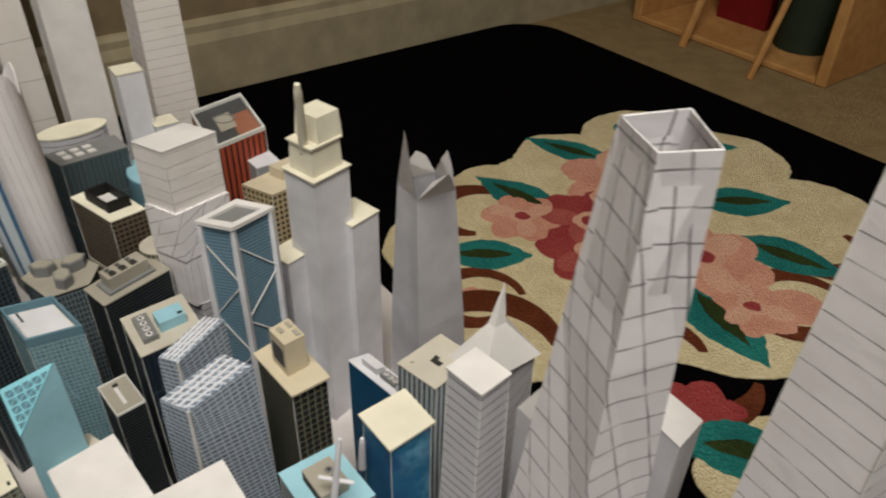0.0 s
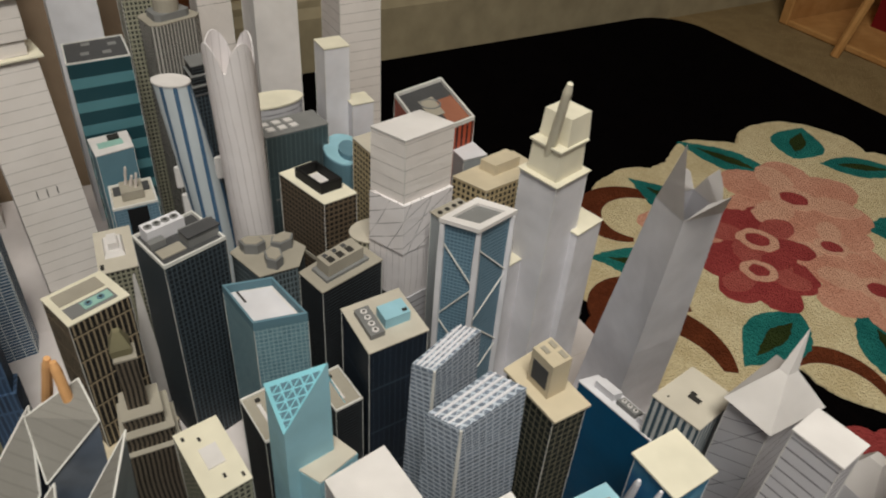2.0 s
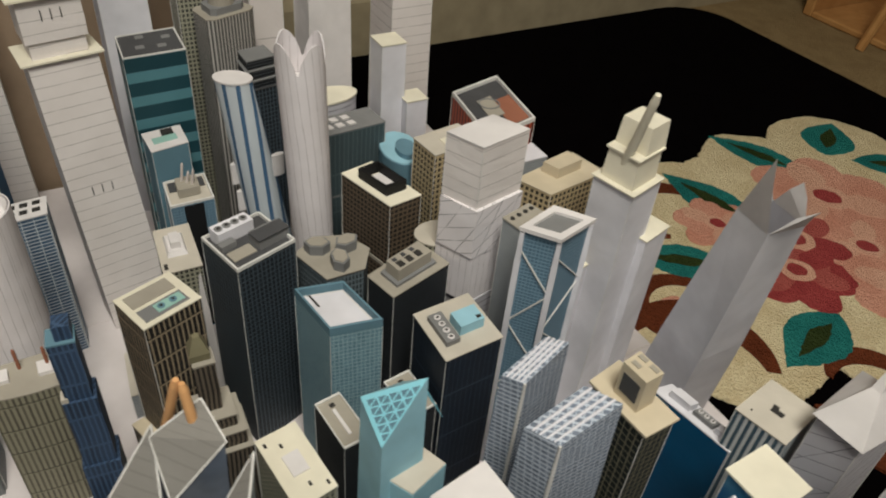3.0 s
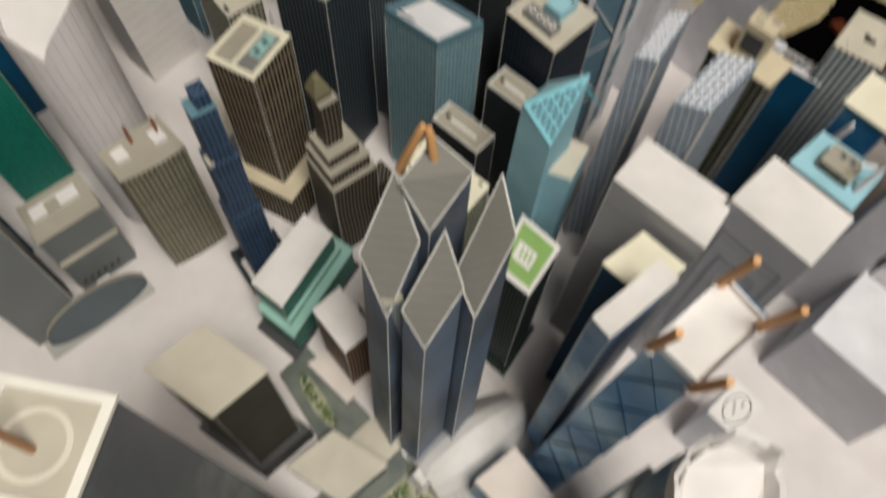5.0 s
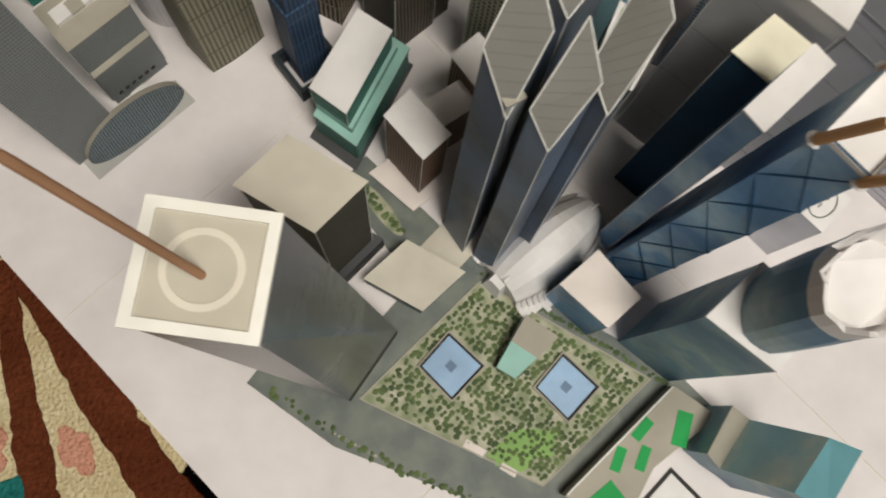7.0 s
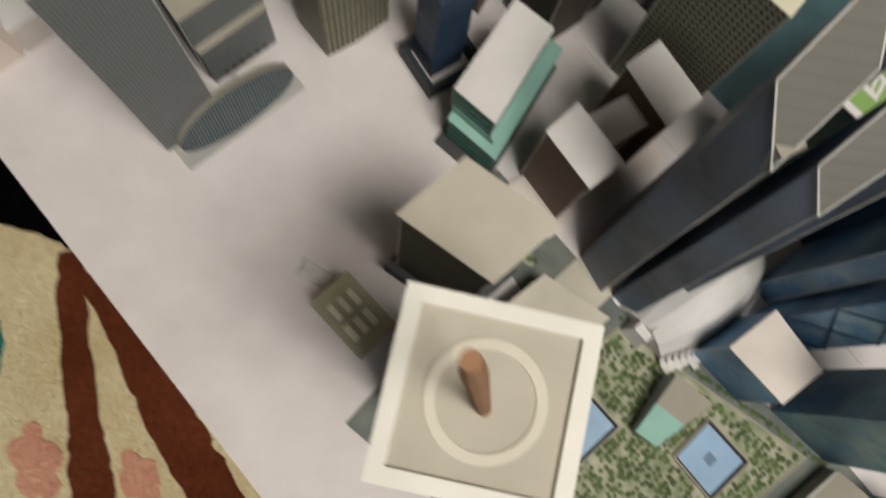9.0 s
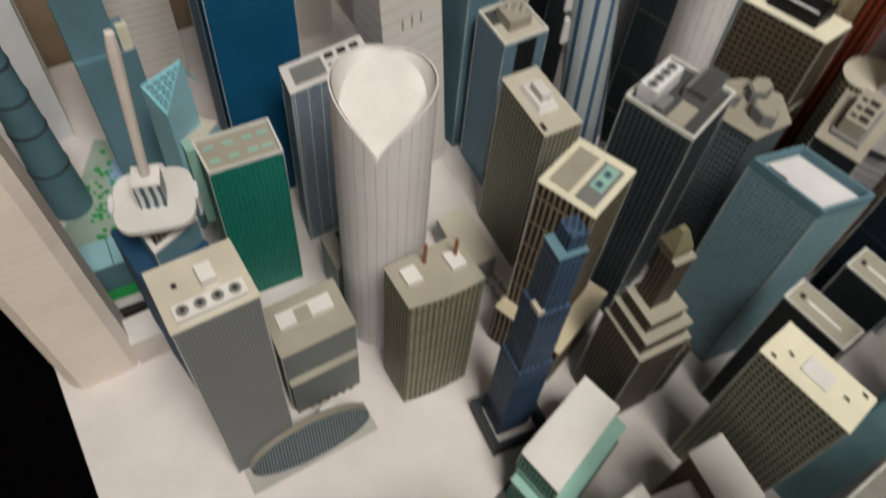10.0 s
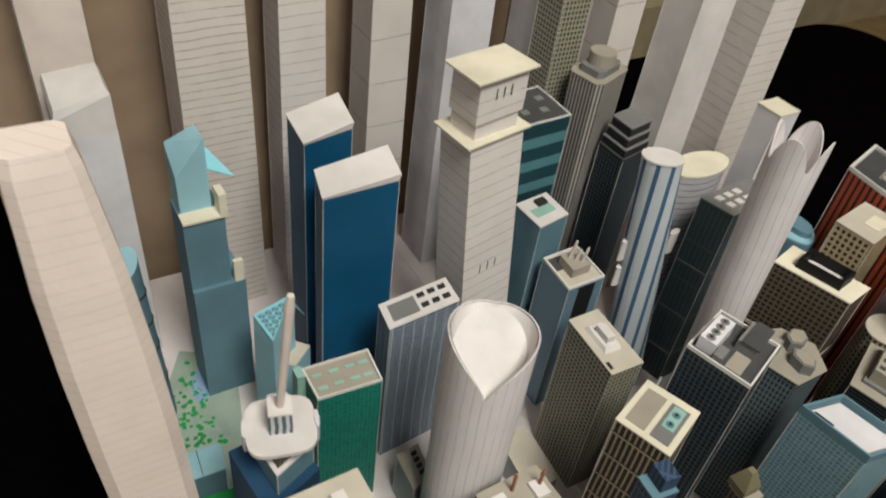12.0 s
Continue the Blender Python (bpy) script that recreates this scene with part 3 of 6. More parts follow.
# slate block with rows of roof lights
q = [(-32.6, 50.3), (-29.3, 54.4), (-27.3, 52.9), (-30.4, 49.1)]
a = tower("dark slate paper block with roof lights in rows", q, 16.949, SLATE, GREY_ROOF)
for s in (0.12, 0.3, 0.48):
    for t in (0.25, 0.6):
        rbox(a, "roof_light", q, s, s + 0.11, t, t + 0.2, 17.042, 17.149, WHITE)
for z in (3.0, 7.0, 11.5):
    part("storey_band", rim(grown(q, 0.03), scaled(q, 0.97), z, z + 0.16), GREY_ROOF, a)
a = thing("paper_tower", -32.8, 54.3, "grey lined paper tower with oval cream roof", 0)
o = oval(-32.8, 54.3, 2.6, 1.3, 50)
part("body", walls(o, 0, 17.1, o, rows=5, warp=0.02), GREY_LINES, a)
part("roof", slab(grown(o, 0.08), 17.103, 17.25), CREAM, a)

# light blue curved block
o = blob(-26.0, 52.7, 2.4, 1.5, 125, n=30, rough=0.05)
a = thing("paper_block", -26.0, 52.7, "low curved teal paper block with pale blue roof", 0)
part("body", walls(o, 0, 15.2, o, rows=4, warp=0.02), SKY_BLUE_D, a)
part("roof", slab(scaled(o, 0.97), 15.203, 15.3), SKY_BLUE, a)
part("roof_fin", slab(scaled(o, 0.5, 0.6, -0.4), 15.3, 15.7), SKY_BLUE_D, a)

# cream gridded tower
q = [(-24.1, 50.1), (-21.9, 53.3), (-19.8, 51.9), (-22.0, 48.5)]
a = tower("cream gridded paper tower with cream roof", q, 17.9, TAN_GRID, BEIGE)
rbox(a, "roof_panel", q, 0.35, 0.75, 0.15, 0.55, 17.993, 18.06, CREAM)

# red block and its grey neighbour
q = [(-23.1, 55.7), (-20.8, 59.9), (-16.6, 54.6), (-18.9, 50.5)]
a = tower("red brown paper block with sunk printed roof", q, 18.8, RED_WALL, DARK_ROOF, parapet=0.3, inset=0.94)
rbox(a, "roof_panel", q, 0.55, 0.95, 0.08, 0.6, 18.863, 18.9, RED)
rbox(a, "roof_panel", q, 0.3, 0.6, 0.3, 0.7, 18.903, 18.94, STONE)
part("roof_ring", rim(oval(-20.2, 55.4, 0.8, 0.8, 0), oval(-20.2, 55.4, 0.7, 0.7, 0), 18.94, 18.99), GREY_ROOF, a)
q = dia(-16.6, 53.4, 1.9, 2.2)
a = tower("small grey paper tower", q, 16.9, GREY_FINE, WHITE_COOL)

# tan block with a flat box
q = [(-16.5, 49.5), (-13.5, 54.5), (-10.9, 52.9), (-13.9, 48.6)]
a = tower("tan paper block with window rows and a roof box", q, 16.95, TAN_GRID, TAN, name="paper_block")
rbox(a, "roof_box", q, 0.35, 0.78, 0.4, 0.85, 17.04, 17.85, TAN)

# white tower with cream shoulders and antenna
q = [(-11.4, 45.4), (-10.0, 48.0), (-7.6, 46.6), (-9.0, 44.0)]
a = tower("white paper tower with cream cap and rolled paper antenna", q, 21.2, WHITE_COOL, CREAM, lip=0.2)
part("annex", walls(scaled(q, 0.85, 1.7, 1.6), 0, 17.0), WHITE_COOL, a)
part("annex_roof", slab(scaled(q, 0.9, 1.7, 1.6), 17.003, 17.1), CREAM, a)
part("annex", walls(scaled(q, 0.7, -2.0, -1.0), 0, 15.0), WHITE_COOL, a)
part("annex_roof", slab(scaled(q, 0.74, -2.0, -1.0), 15.003, 15.1), CREAM, a)
c = sub(q, 0.08, 0.92, 0.1, 0.9)
part("cap", loft([ring(c, 21.29), ring(scaled(c, 0.94), 23.2)], True, True), CREAM, a)
part("cap_plate", slab(scaled(c, 1.06), 23.2, 23.32), CREAM, a)
c2 = sub(q, 0.3, 0.98, 0.12, 0.9)
part("crown", loft([ring(c2, 23.32), ring(scaled(c2, 0.9), 25.0)], True, True), CREAM, a)
x, y = at(q, 0.2, 0.5)
part("antenna", stick((x, y, 22.4), (x + 0.7, y - 1.8, 27.8), 0.3, 0.22, 10), CREAM, a)

# leaning white tower with an open torn crown
a = thing("paper_tower", -2.1, 47.4, "slender white paper tower with torn open crown", 0)
b0 = dia(-2.6, 48.4, 4.4, 4.2)
b1 = dia(-1.9, 43.2, 2.5, 2.4, 40)
rings = [ring(b0, 0), ring(scaled([(p[0] * 0.5 + r[0] * 0.5, p[1] * 0.5 + r[1] * 0.5) for p, r in zip(b0, b1)], 1.06), 11), ring(b1, 22.5)]
part("body", loft(rings, False), WHITE_COOL, a)
for i, (h_, out) in enumerate(((1.6, 0.05), (1.9, 0.1), (2.0, 1.3), (3.8, 0.1))):
    p, r = b1[i], b1[(i + 1) % 4]
    d = Vector(((p[0] + r[0]) / 2 + 1.9, (p[1] + r[1]) / 2 - 43.2, 0)).normalized()
    tip = ((p[0] + r[0]) / 2 + d.x * out, (p[1] + r[1]) / 2 + d.y * out, 22.5 + h_)
    bm = bmesh.new()
    vs = [bm.verts.new(v) for v in ((*p, 22.4), (*r, 22.4), ((r[0] + tip[0]) / 2, (r[1] + tip[1]) / 2, 23.2 + h_ * 0.3), tip, ((p[0] + tip[0]) / 2, (p[1] + tip[1]) / 2, 23.0 + h_ * 0.3))]
    face = bm.faces.new(vs)
    bmesh.ops.solidify(bm, geom=[face], thickness=0.06)
    part("crown_flap", bm, WHITE, a)

# trussed tower with the grey slab behind it
q = [(-14.2, 39.3), (-13.0, 41.6), (-10.9, 41.4), (-12.2, 39.2)]
a = tower("steel blue paper tower with white truss corners", q, 20.6, BLUE_FINE, None)
part("roof_frame", rim(grown(q, 0.3), scaled(q, 0.78), 20.6, 20.85), WHITE, a)
part("roof", slab(scaled(q, 0.79), 20.603, 20.68), GREY_ROOF, a)
for j in range(4):
    p = grown(q, 0.06)[j]
    part("corner_strip", stick((p[0], p[1], 0), (p[0], p[1], 20.5), 0.24, n=4), WHITE_COOL, a)
for j in (2, 3):
    p, r = grown(q, 0.1)[j], grown(q, 0.1)[(j + 1) % 4]
    for i in range(7):
        z = 19.4 - i * 2.8
        e = [(p[0], p[1]), (r[0], r[1])]
        e = e if i % 2 else e[::-1]
        part("brace", stick((*e[0], z), (*e[1], z - 2.8), 0.05, n=4), PAPER_EDGE, a)
q = [(-15.9, 42.6), (-14.8, 44.6), (-12.9, 43.6), (-14.1, 41.5)]
a = tower("grey paper slab tower with four printed fans", q, 18.577, GREY_FINE, STONE, lip=0.08)
fans(a, q, [(0.15, 0.8), (0.4, 0.8), (0.65, 0.8), (0.88, 0.8)], 18.667, 0.16, INK)

# black tower with a printed roof box
q = [(-23.0, 39.1), (-21.2, 43.4), (-18.8, 42.1), (-20.9, 37.9)]
a = tower("black banded paper tower with grey printed roof box", q, 14.45, BLACK_BANDS, STONE, lip=0.07)
part("roof_step", slab(sub(q, 0.14, 0.86, 0.18, 0.82), 14.54, 14.75), GREY_ROOF, a)
b = rbox(a, "roof_box", q, 0.2, 0.8, 0.26, 0.74, 14.75, 15.6, STONE)
for s in (0.26, 0.42, 0.58):
    rbox(a, "roof_mark", q, s, s + 0.09, 0.32, 0.52, 15.603, 15.65, INK)
    rbox(a, "roof_mark", q, s, s + 0.06, 0.56, 0.68, 15.603, 15.65, DARK_ROOF)
a = tower("low pale olive paper tower with oval roof", oval(-20.2, 44.3, 1.6, 1.3, 40, 20), 14.9, OLIVE_GRID, BEIGE)

# slate hexagon tower with three boxes
hx = [(-28.4, 40.2), (-28.0, 42.2), (-26.3, 43.1), (-24.4, 42.5), (-23.9, 40.6), (-25.6, 38.8)]
a = tower("six-sided slate gridded paper tower with three roof boxes", hx, 13.6, DARK_SLATE, STONE, lip=0.12)
for x, y, t in ((-27.3, 41.0, 20), (-25.7, 42.0, 60), (-25.4, 40.3, 130)):
    part("roof_box", slab(blob(x, y, 0.85, 0.6, t, n=6, rough=0), 13.69, 14.4), GREY_ROOF, a)
    part("box_lid", slab(blob(x, y, 0.7, 0.48, t, n=6, rough=0), 14.4, 14.47), STONE, a)

# two curved grey glass towers
for q, lab, h in (([(-13.1, 31.2), (-11.6, 33.5), (-10.4, 33.5), (-11.9, 31.0)], "slim grey glass paper tower with sloping curved top", 18.1),
                  ([(-11.4, 28.3), (-9.3, 30.8), (-7.5, 30.3), (-9.7, 27.8)], "wide grey glass paper tower with sloping curved top", 18.5)):
    c = centre(q)
    a = thing("paper_tower", c[0], c[1], lab, 0)
    lo = scaled(q, 1.25)
    rr = [ring(lo, 0)] + [ring(scaled(q, 1.25 - 0.25 * t), h * t) for t in (0.33, 0.66, 0.9)]
    rr.append([(*q[0], h - 0.4), (*q[1], h + 0.5), (*q[2], h + 0.6), (*q[3], h - 0.3)])
    part("body", loft(rr, False), GREY_GLASS, a)
    i = scaled(q, 0.98)
    rr = [[(*q[0], h - 0.38), (*q[1], h + 0.52), (*q[2], h + 0.62), (*q[3], h - 0.28)],
          [(*i[0], h - 0.1), (*i[1], h + 0.85), (*i[2], h + 0.95), (*i[3], h)]]
    part("roof", loft(rr, True), GREY_GLASS, a)
    part("corner_strip", stick((*lo[3], 0), (*q[3], h), 0.1, n=6), PAPER_EDGE, a)
    for s in (0.2, 0.4, 0.6, 0.8):
        p, r = at(q, 0.02, s), at(q, 0.98, s)
        part("roof_rib", stick((*p, h - 0.05 - 0.08 * s), (*r, h + 0.98), 0.07, n=6), WHITE_COOL, a)

# black and gold tower with tan roof house
q = [(-8.8, 33.2), (-7.7, 35.0), (-4.8, 32.5), (-6.1, 31.0)]
a = tower("black and gold paper tower with tan roof house", q, 17.007, BLACK_GOLD, TAN, lip=0.22, roof_t=0.14)
b = rbox(a, "roof_house", q, 0.22, 0.8, 0.3, 0.72, 17.157, 19.307, TAN)
rbox(b, "window_panel", q, 0.205, 0.218, 0.36, 0.66, 17.607, 18.807, DARK_ROOF)
for s, t in ((0.35, 0.6), (0.62, 0.42), (0.62, 0.62)):
    rbox(b, "roof_mark", q, s, s + 0.12, t - 0.08, t + 0.05, 19.31, 19.367, STONE)

# cobalt tower with pale roof boxes, and the striped grey one beside it
q = [(-5.3, 37.4), (-4.3, 38.2), (-0.3, 35.4), (-1.2, 34.6)]
a = tower("cobalt blue paper tower with pale grey roof", q, 13.35, COBALT, WHITE_COOL, lip=0.06)
rbox(a, "roof_box", q, 0.3, 0.75, 0.6, 0.86, 13.44, 13.95, WHITE_COOL)
rbox(a, "roof_box", q, 0.3, 0.7, 0.1, 0.26, 13.44, 13.85, WHITE_COOL)
b = rbox(a, "fan_strip", q, 0.35, 0.75, 0.3, 0.56, 13.44, 13.75, GREY_ROOF)
fans(a, q, [(0.55, 0.35), (0.55, 0.43), (0.55, 0.51)], 13.75, 0.14, WHITE)
q = [(-1.7, 35.0), (0.1, 37.7), (2.3, 36.3), (0.6, 33.6)]
a = tower("grey striped paper tower with cream roof and dark mark", q, 16.15, GREY_STRIPE, BEIGE, lip=0.06)
rbox(a, "roof_mark", q, 0.4, 0.5, 0.35, 0.6, 16.243, 16.28, INK)
rbox(a, "roof_mark", q, 0.5, 0.56, 0.5, 0.62, 16.243, 16.28, INK)
rbox(a, "roof_mark", q, 0.15, 0.18, 0.8, 0.83, 16.243, 16.28, INK)

# blue tower under a loose cream card
q = [(-2.5, 30.2), (-0.7, 32.3), (1.2, 30.5), (-0.5, 28.4)]
a = tower("bright blue paper tower under a flat cream card", scaled(q, 0.88), 17.2, marbled("blue_swirl_print", (40, 118, 158), (120, 178, 206), (26, 92, 140), 80), None)
part("roof", slab(q, 17.2, 17.32), CREAM, a)
part("flap", stick((-2.2, 29.4, 14.5), (-2.0, 29.1, 17.0), 0.22, 0.12), WHITE_COOL, a)

# pagoda-peaked grey tower and the white capped hatched one
q = [(1.5, 34.3), (3.4, 36.8), (5.4, 35.2), (3.2, 32.9)]
a = tower("grey hatched paper tower with white peaked roof", q, 18.0, pencilled("grey_diagonal_pencil", (190, 188, 194), pv=0.9, pu=2.2, slant=0.6, width=0.06, ink=(110, 106, 112)), None)
c = centre(q)
bm = bmesh.new()
base = [bm.verts.new((*p, 18.0 + (0.9 if j in (1,) else 0.1))) for j, p in enumerate(grown(q, 0.35))]
mid = [bm.verts.new((c[0] + (p[0] - c[0]) * 0.22, c[1] + (p[1] - c[1]) * 0.22, 20.2)) for p in q]
tip = bm.verts.new((c[0] + 0.2, c[1] + 0.4, 22.5))
for j in range(4):
    k = (j + 1) % 4
    bm.faces.new((base[j], base[k], mid[k], mid[j]))
    bm.faces.new((mid[j], mid[k], tip))
bm.faces.new(base)
part("peaked_roof", bm, WHITE, a)
q = [(2.0, 27.9), (3.0, 29.3), (4.6, 28.1), (3.6, 26.7)]
a = tower("grey hatched paper tower with flat white cap", scaled(q, 1.25), 23.456, GREY_LINES, WHITE, top=scaled(q, 0.92), lip=0.1)
q = dia(9.0, 31.5, 2.6, 2.4)
a = tower("white paper tower with crumpled rounded top", scaled(q, 1.1), 22.8, WHITE_COOL, None)
part("top", loft([ring(scaled(q, 1.1), 22.8), ring(scaled(q, 0.98), 23.8), ring(scaled(q, 0.55), 24.4)], True), WHITE, a)
q = dia(6.2, 30.1, 1.8, 1.8)
a = tower("white paper tower with a pointed roof", q, 19.6, WHITE_COOL, None)
c = centre(q)
part("pointed_roof", loft([ring(q, 19.6), ring(scaled(q, 0.3), 21.0)], True), WHITE, a)
q = [(11.0, 31.0), (11.8, 32.9), (13.1, 31.5), (12.0, 29.8)]
a = tower("small white paper tower with flat roof", q, 18.9, WHITE_COOL, WHITE)

# the two giants at the corner of the board
q1 = [(6.8, 26.2), (8.6, 26.2), (9.1, 23.5), (7.6, 23.4)]
q0 = dia(7.2, 26.6, 5.6, 5.6, 50)
a = thing("paper_tower", 7.2, 26.6, "tall tapering white paper tower with pencil grid and open top", 0)
tops = (35.6, 36.0, 36.2, 36.0)
turns = [[(p[0] + (r[0] - p[0]) * t, p[1] + (r[1] - p[1]) * t, z * t) for p, r, z in zip(q0, q1, tops)] for t in (0, 0.3, 0.55, 0.8, 1.0)]
part("body", loft(turns + [[(*p, z) for p, z in zip(scaled(q1, 0.94), tops)], ring(scaled([p[:2] for p in turns[3]], 0.86), 29.5)], True), WH_GRID, a)
part("inner_sheet", slab(scaled([p[:2] for p in turns[3]], 0.84), 29.55, 29.62), WHITE, a)
q2 = dia(4.6, 22.6, 7.0, 7.0, 47)
part("lower_block", walls(q2, 0, 6.5, scaled(q2, 0.94)), GREY_LINES, a, "wide lower storeys with ruled pencil lines")
part("block_roof", slab(scaled(q2, 0.93), 6.5, 6.58), WHITE_COOL, a)
q1, q0 = dia(15.6, 25.4, 2.6, 2.6, 40), dia(15.6, 25.4, 4.6, 4.6, 40)
a = tower("tall white paper tower with curved pencil lines", q0, 41.0, pencilled("white_arc_pencil", (226, 220, 222), pv=0.95, width=0.06, wobble=0.2, ink=(96, 90, 92)), WHITE, top=q1)
# ---- the old town: memorial square and the towers round it ----
# printed aerial sheet with streets, square, two pools
sheet = thing("printed_map", -21.5, 6.5, "printed aerial map sheet with streets and memorial square", 0, "printed sheet", "")
part("street_sheet", slab([(-35.8, 6.5), (-30.6, 3.2), (-17.4, -1.2), (-8.4, 6.2), (-10.8, 8.4), (-22.6, 14.2), (-29.9, 20.6), (-31.4, 18.6), (-26.6, 12.8), (-30.8, 7.6), (-34.0, 9.2)], 0.0, 0.035), ASPHALT, sheet)
sq = [(-29.3, 5.9), (-22.6, 13.1), (-12.3, 7.8), (-18.6, 1.5)]
part("square", slab(sq, 0.035, 0.075), AERIAL, sheet)
part("lawn", slab(blob(-19.7, 3.6, 2.0, 1.0, 20, rough=0.4), 0.075, 0.085), LAWN, sheet)
part("median", slab(oval(-28.7, 17.2, 2.0, 0.5, 130), 0.035, 0.06), AERIAL, sheet)
part("pavement", slab(dia(-24.6, 15.0, 2.6, 3.4, 140), 0.035, 0.06), BEIGE, sheet)
for i, p in enumerate(sq):
    r = sq[(i + 1) % 4]
    part("square_kerb", stick((*p, 0.075), (*r, 0.075), 0.06, n=4), STONE, sheet)
for (px, py), rot in (((-24.1, 8.0), 0), ((-17.3, 7.1), 0)):
    k = [(px - 1.9, py - 0.2 + 0.1), (px - 0.25, py + 1.95), (px + 1.9, py + 0.1), (px + 0.1, py - 1.95)]
    pool = part("pool", slab(k, 0.075, 0.1), INK, sheet, "square pale blue pool with dark surround")
    part("pool_water", slab(scaled(k, 0.9), 0.1, 0.12), WATER, pool)
    part("pool_well", slab(scaled(k, 0.2), 0.12, 0.135), WATER_D, pool)
    part("pool_rim", rim(grown(k, 0.12), k, 0.075, 0.3), STONE, pool)
# printed trees on the square: many small clumps in one sheet
rnd = random.Random(4)
bm = bmesh.new()
bm.loops.layers.uv.new("UVMap")


def inside(p, poly):
    hit = False
    for j in range(len(poly)):
        a_, b_ = poly[j], poly[(j + 1) % len(poly)]
        if (a_[1] > p[1]) != (b_[1] > p[1]) and p[0] < (b_[0] - a_[0]) * (p[1] - a_[1]) / (b_[1] - a_[1]) + a_[0]:
            hit = not hit
    return hit


def clump(bm, x, y, z, r):
    n = 7
    vs = [bm.verts.new((x + r * (0.8 + 0.4 * rnd.random()) * math.cos(2 * math.pi * i / n), y + r * (0.8 + 0.4 * rnd.random()) * math.sin(2 * math.pi * i / n), z)) for i in range(n)]
    tip = bm.verts.new((x, y, z + 0.05))
    for i in range(n):
        bm.faces.new((vs[i], vs[(i + 1) % n], tip))


for i in range(34):
    for j in range(30):
        s, t = (i + 0.5 * (j % 2)) / 34, j / 30
        x = (1 - s) * (1 - t) * sq[0][0] + s * (1 - t) * sq[1][0] + s * t * sq[2][0] + (1 - s) * t * sq[3][0] + rnd.uniform(-0.1, 0.1)
        y = (1 - s) * (1 - t) * sq[0][1] + s * (1 - t) * sq[1][1] + s * t * sq[2][1] + (1 - s) * t * sq[3][1] + rnd.uniform(-0.1, 0.1)
        if 0.03 < s < 0.97 and 0.03 < t < 0.97 and rnd.random() < 0.85 and not any(abs(x - px) + abs(y - py) < 2.25 for px, py in ((-24.1, 8.0), (-17.3, 7.1))):
            clump(bm, x, y, 0.078, rnd.uniform(0.12, 0.2))
for i in range(70):
    t = i / 70
    x, y = -34.5 + t * 16, 6.1 - t * 6.4 - 0.9 * math.sin(t * math.pi)
    clump(bm, x + rnd.uniform(-0.25, 0.25), y + rnd.uniform(-0.2, 0.2), 0.04, rnd.uniform(0.1, 0.22))
for i in range(26):
    t = i / 26
    clump(bm, -27.5 - 2.5 * t + rnd.uniform(-0.2, 0.2), 15.8 + 2.9 * t + rnd.uniform(-0.2, 0.2), 0.062, rnd.uniform(0.12, 0.22))
for i in range(60):
    t = i / 60
    x, y = -22.4 + t * 11.4, 13.6 - t * 6.2
    clump(bm, x + rnd.uniform(-0.15, 0.15), y + rnd.uniform(-0.15, 0.15), 0.04, rnd.uniform(0.1, 0.2))
tagged(part("printed_trees", bm, TREE_PRINT, sheet, "rows of small green printed trees"), kind="stuff")
for x, y, su, sv in ((-22.6, 3.4, 1.3, 0.5), (-20.6, 2.3, 1.0, 0.4)):
    part("plaza_block", slab(dia(x, y, su, sv, -28), 0.075, 0.11), PINKISH, sheet)
# plain bars stand for the street name
for i in range(9):
    part("lettering", slab(dia(-30.6 + i * 0.3, 3.9 - i * 0.14, 0.2, 0.14, -24), 0.035, 0.045), STONE, sheet)

# the twisted glass tower with a square roof and toothpick mast
a = thing("paper_tower", -32.2, 8.4, "dark glass paper tower with white-rimmed square roof and toothpick mast", 0)
lo = [(-33.9, 7.6), (-31.6, 11.6), (-27.4, 9.7), (-29.8, 5.8)]
up = [(-34.2, 7.3), (-33.9, 10.6), (-30.5, 10.3), (-30.8, 7.0)]
bm = bmesh.new()
bm.loops.layers.uv.new("UVMap")
v0 = [bm.verts.new((*p, 0)) for p in lo]
v1 = [bm.verts.new((*p, 2.6)) for p in lo]
v2 = [bm.verts.new((*p, 24.6)) for p in up]
for j in range(4):
    k = (j + 1) % 4
    bm.faces.new((v0[j], v0[k], v1[k], v1[j]))
    bm.faces.new((v1[j], v1[k], v2[k]))
    bm.faces.new((v1[j], v2[k], v2[j]))
part("body", bm, DARK_GLASS, a)
part("entrance_band", rim(grown(lo, 0.04), scaled(lo, 0.96), 0.02, 2.5), OLIVE_STRIPE, a)
part("roof", slab(scaled(up, 0.96), 24.6, 24.68), paper("pale_stone_print", (194, 186, 172)), a)
part("roof_rim", rim(grown(up, 0.12), scaled(up, 0.86), 24.6, 24.8), paper("warm_white_rim", (242, 238, 230)), a)
part("roof_ring", rim(oval(-32.35, 8.8, 1.1, 1.1, 0), oval(-32.35, 8.8, 0.9, 0.9, 0), 24.68, 24.72), paper("pale_ring_print", (222, 214, 200)), a)
part("toothpick_mast", stick((-32.35, 8.65, 24.6), (-33.6, 9.15, 33.0), 0.13, 0.11), paper("brown_toothpick", (168, 126, 96)), a, "brown wooden toothpick mast")

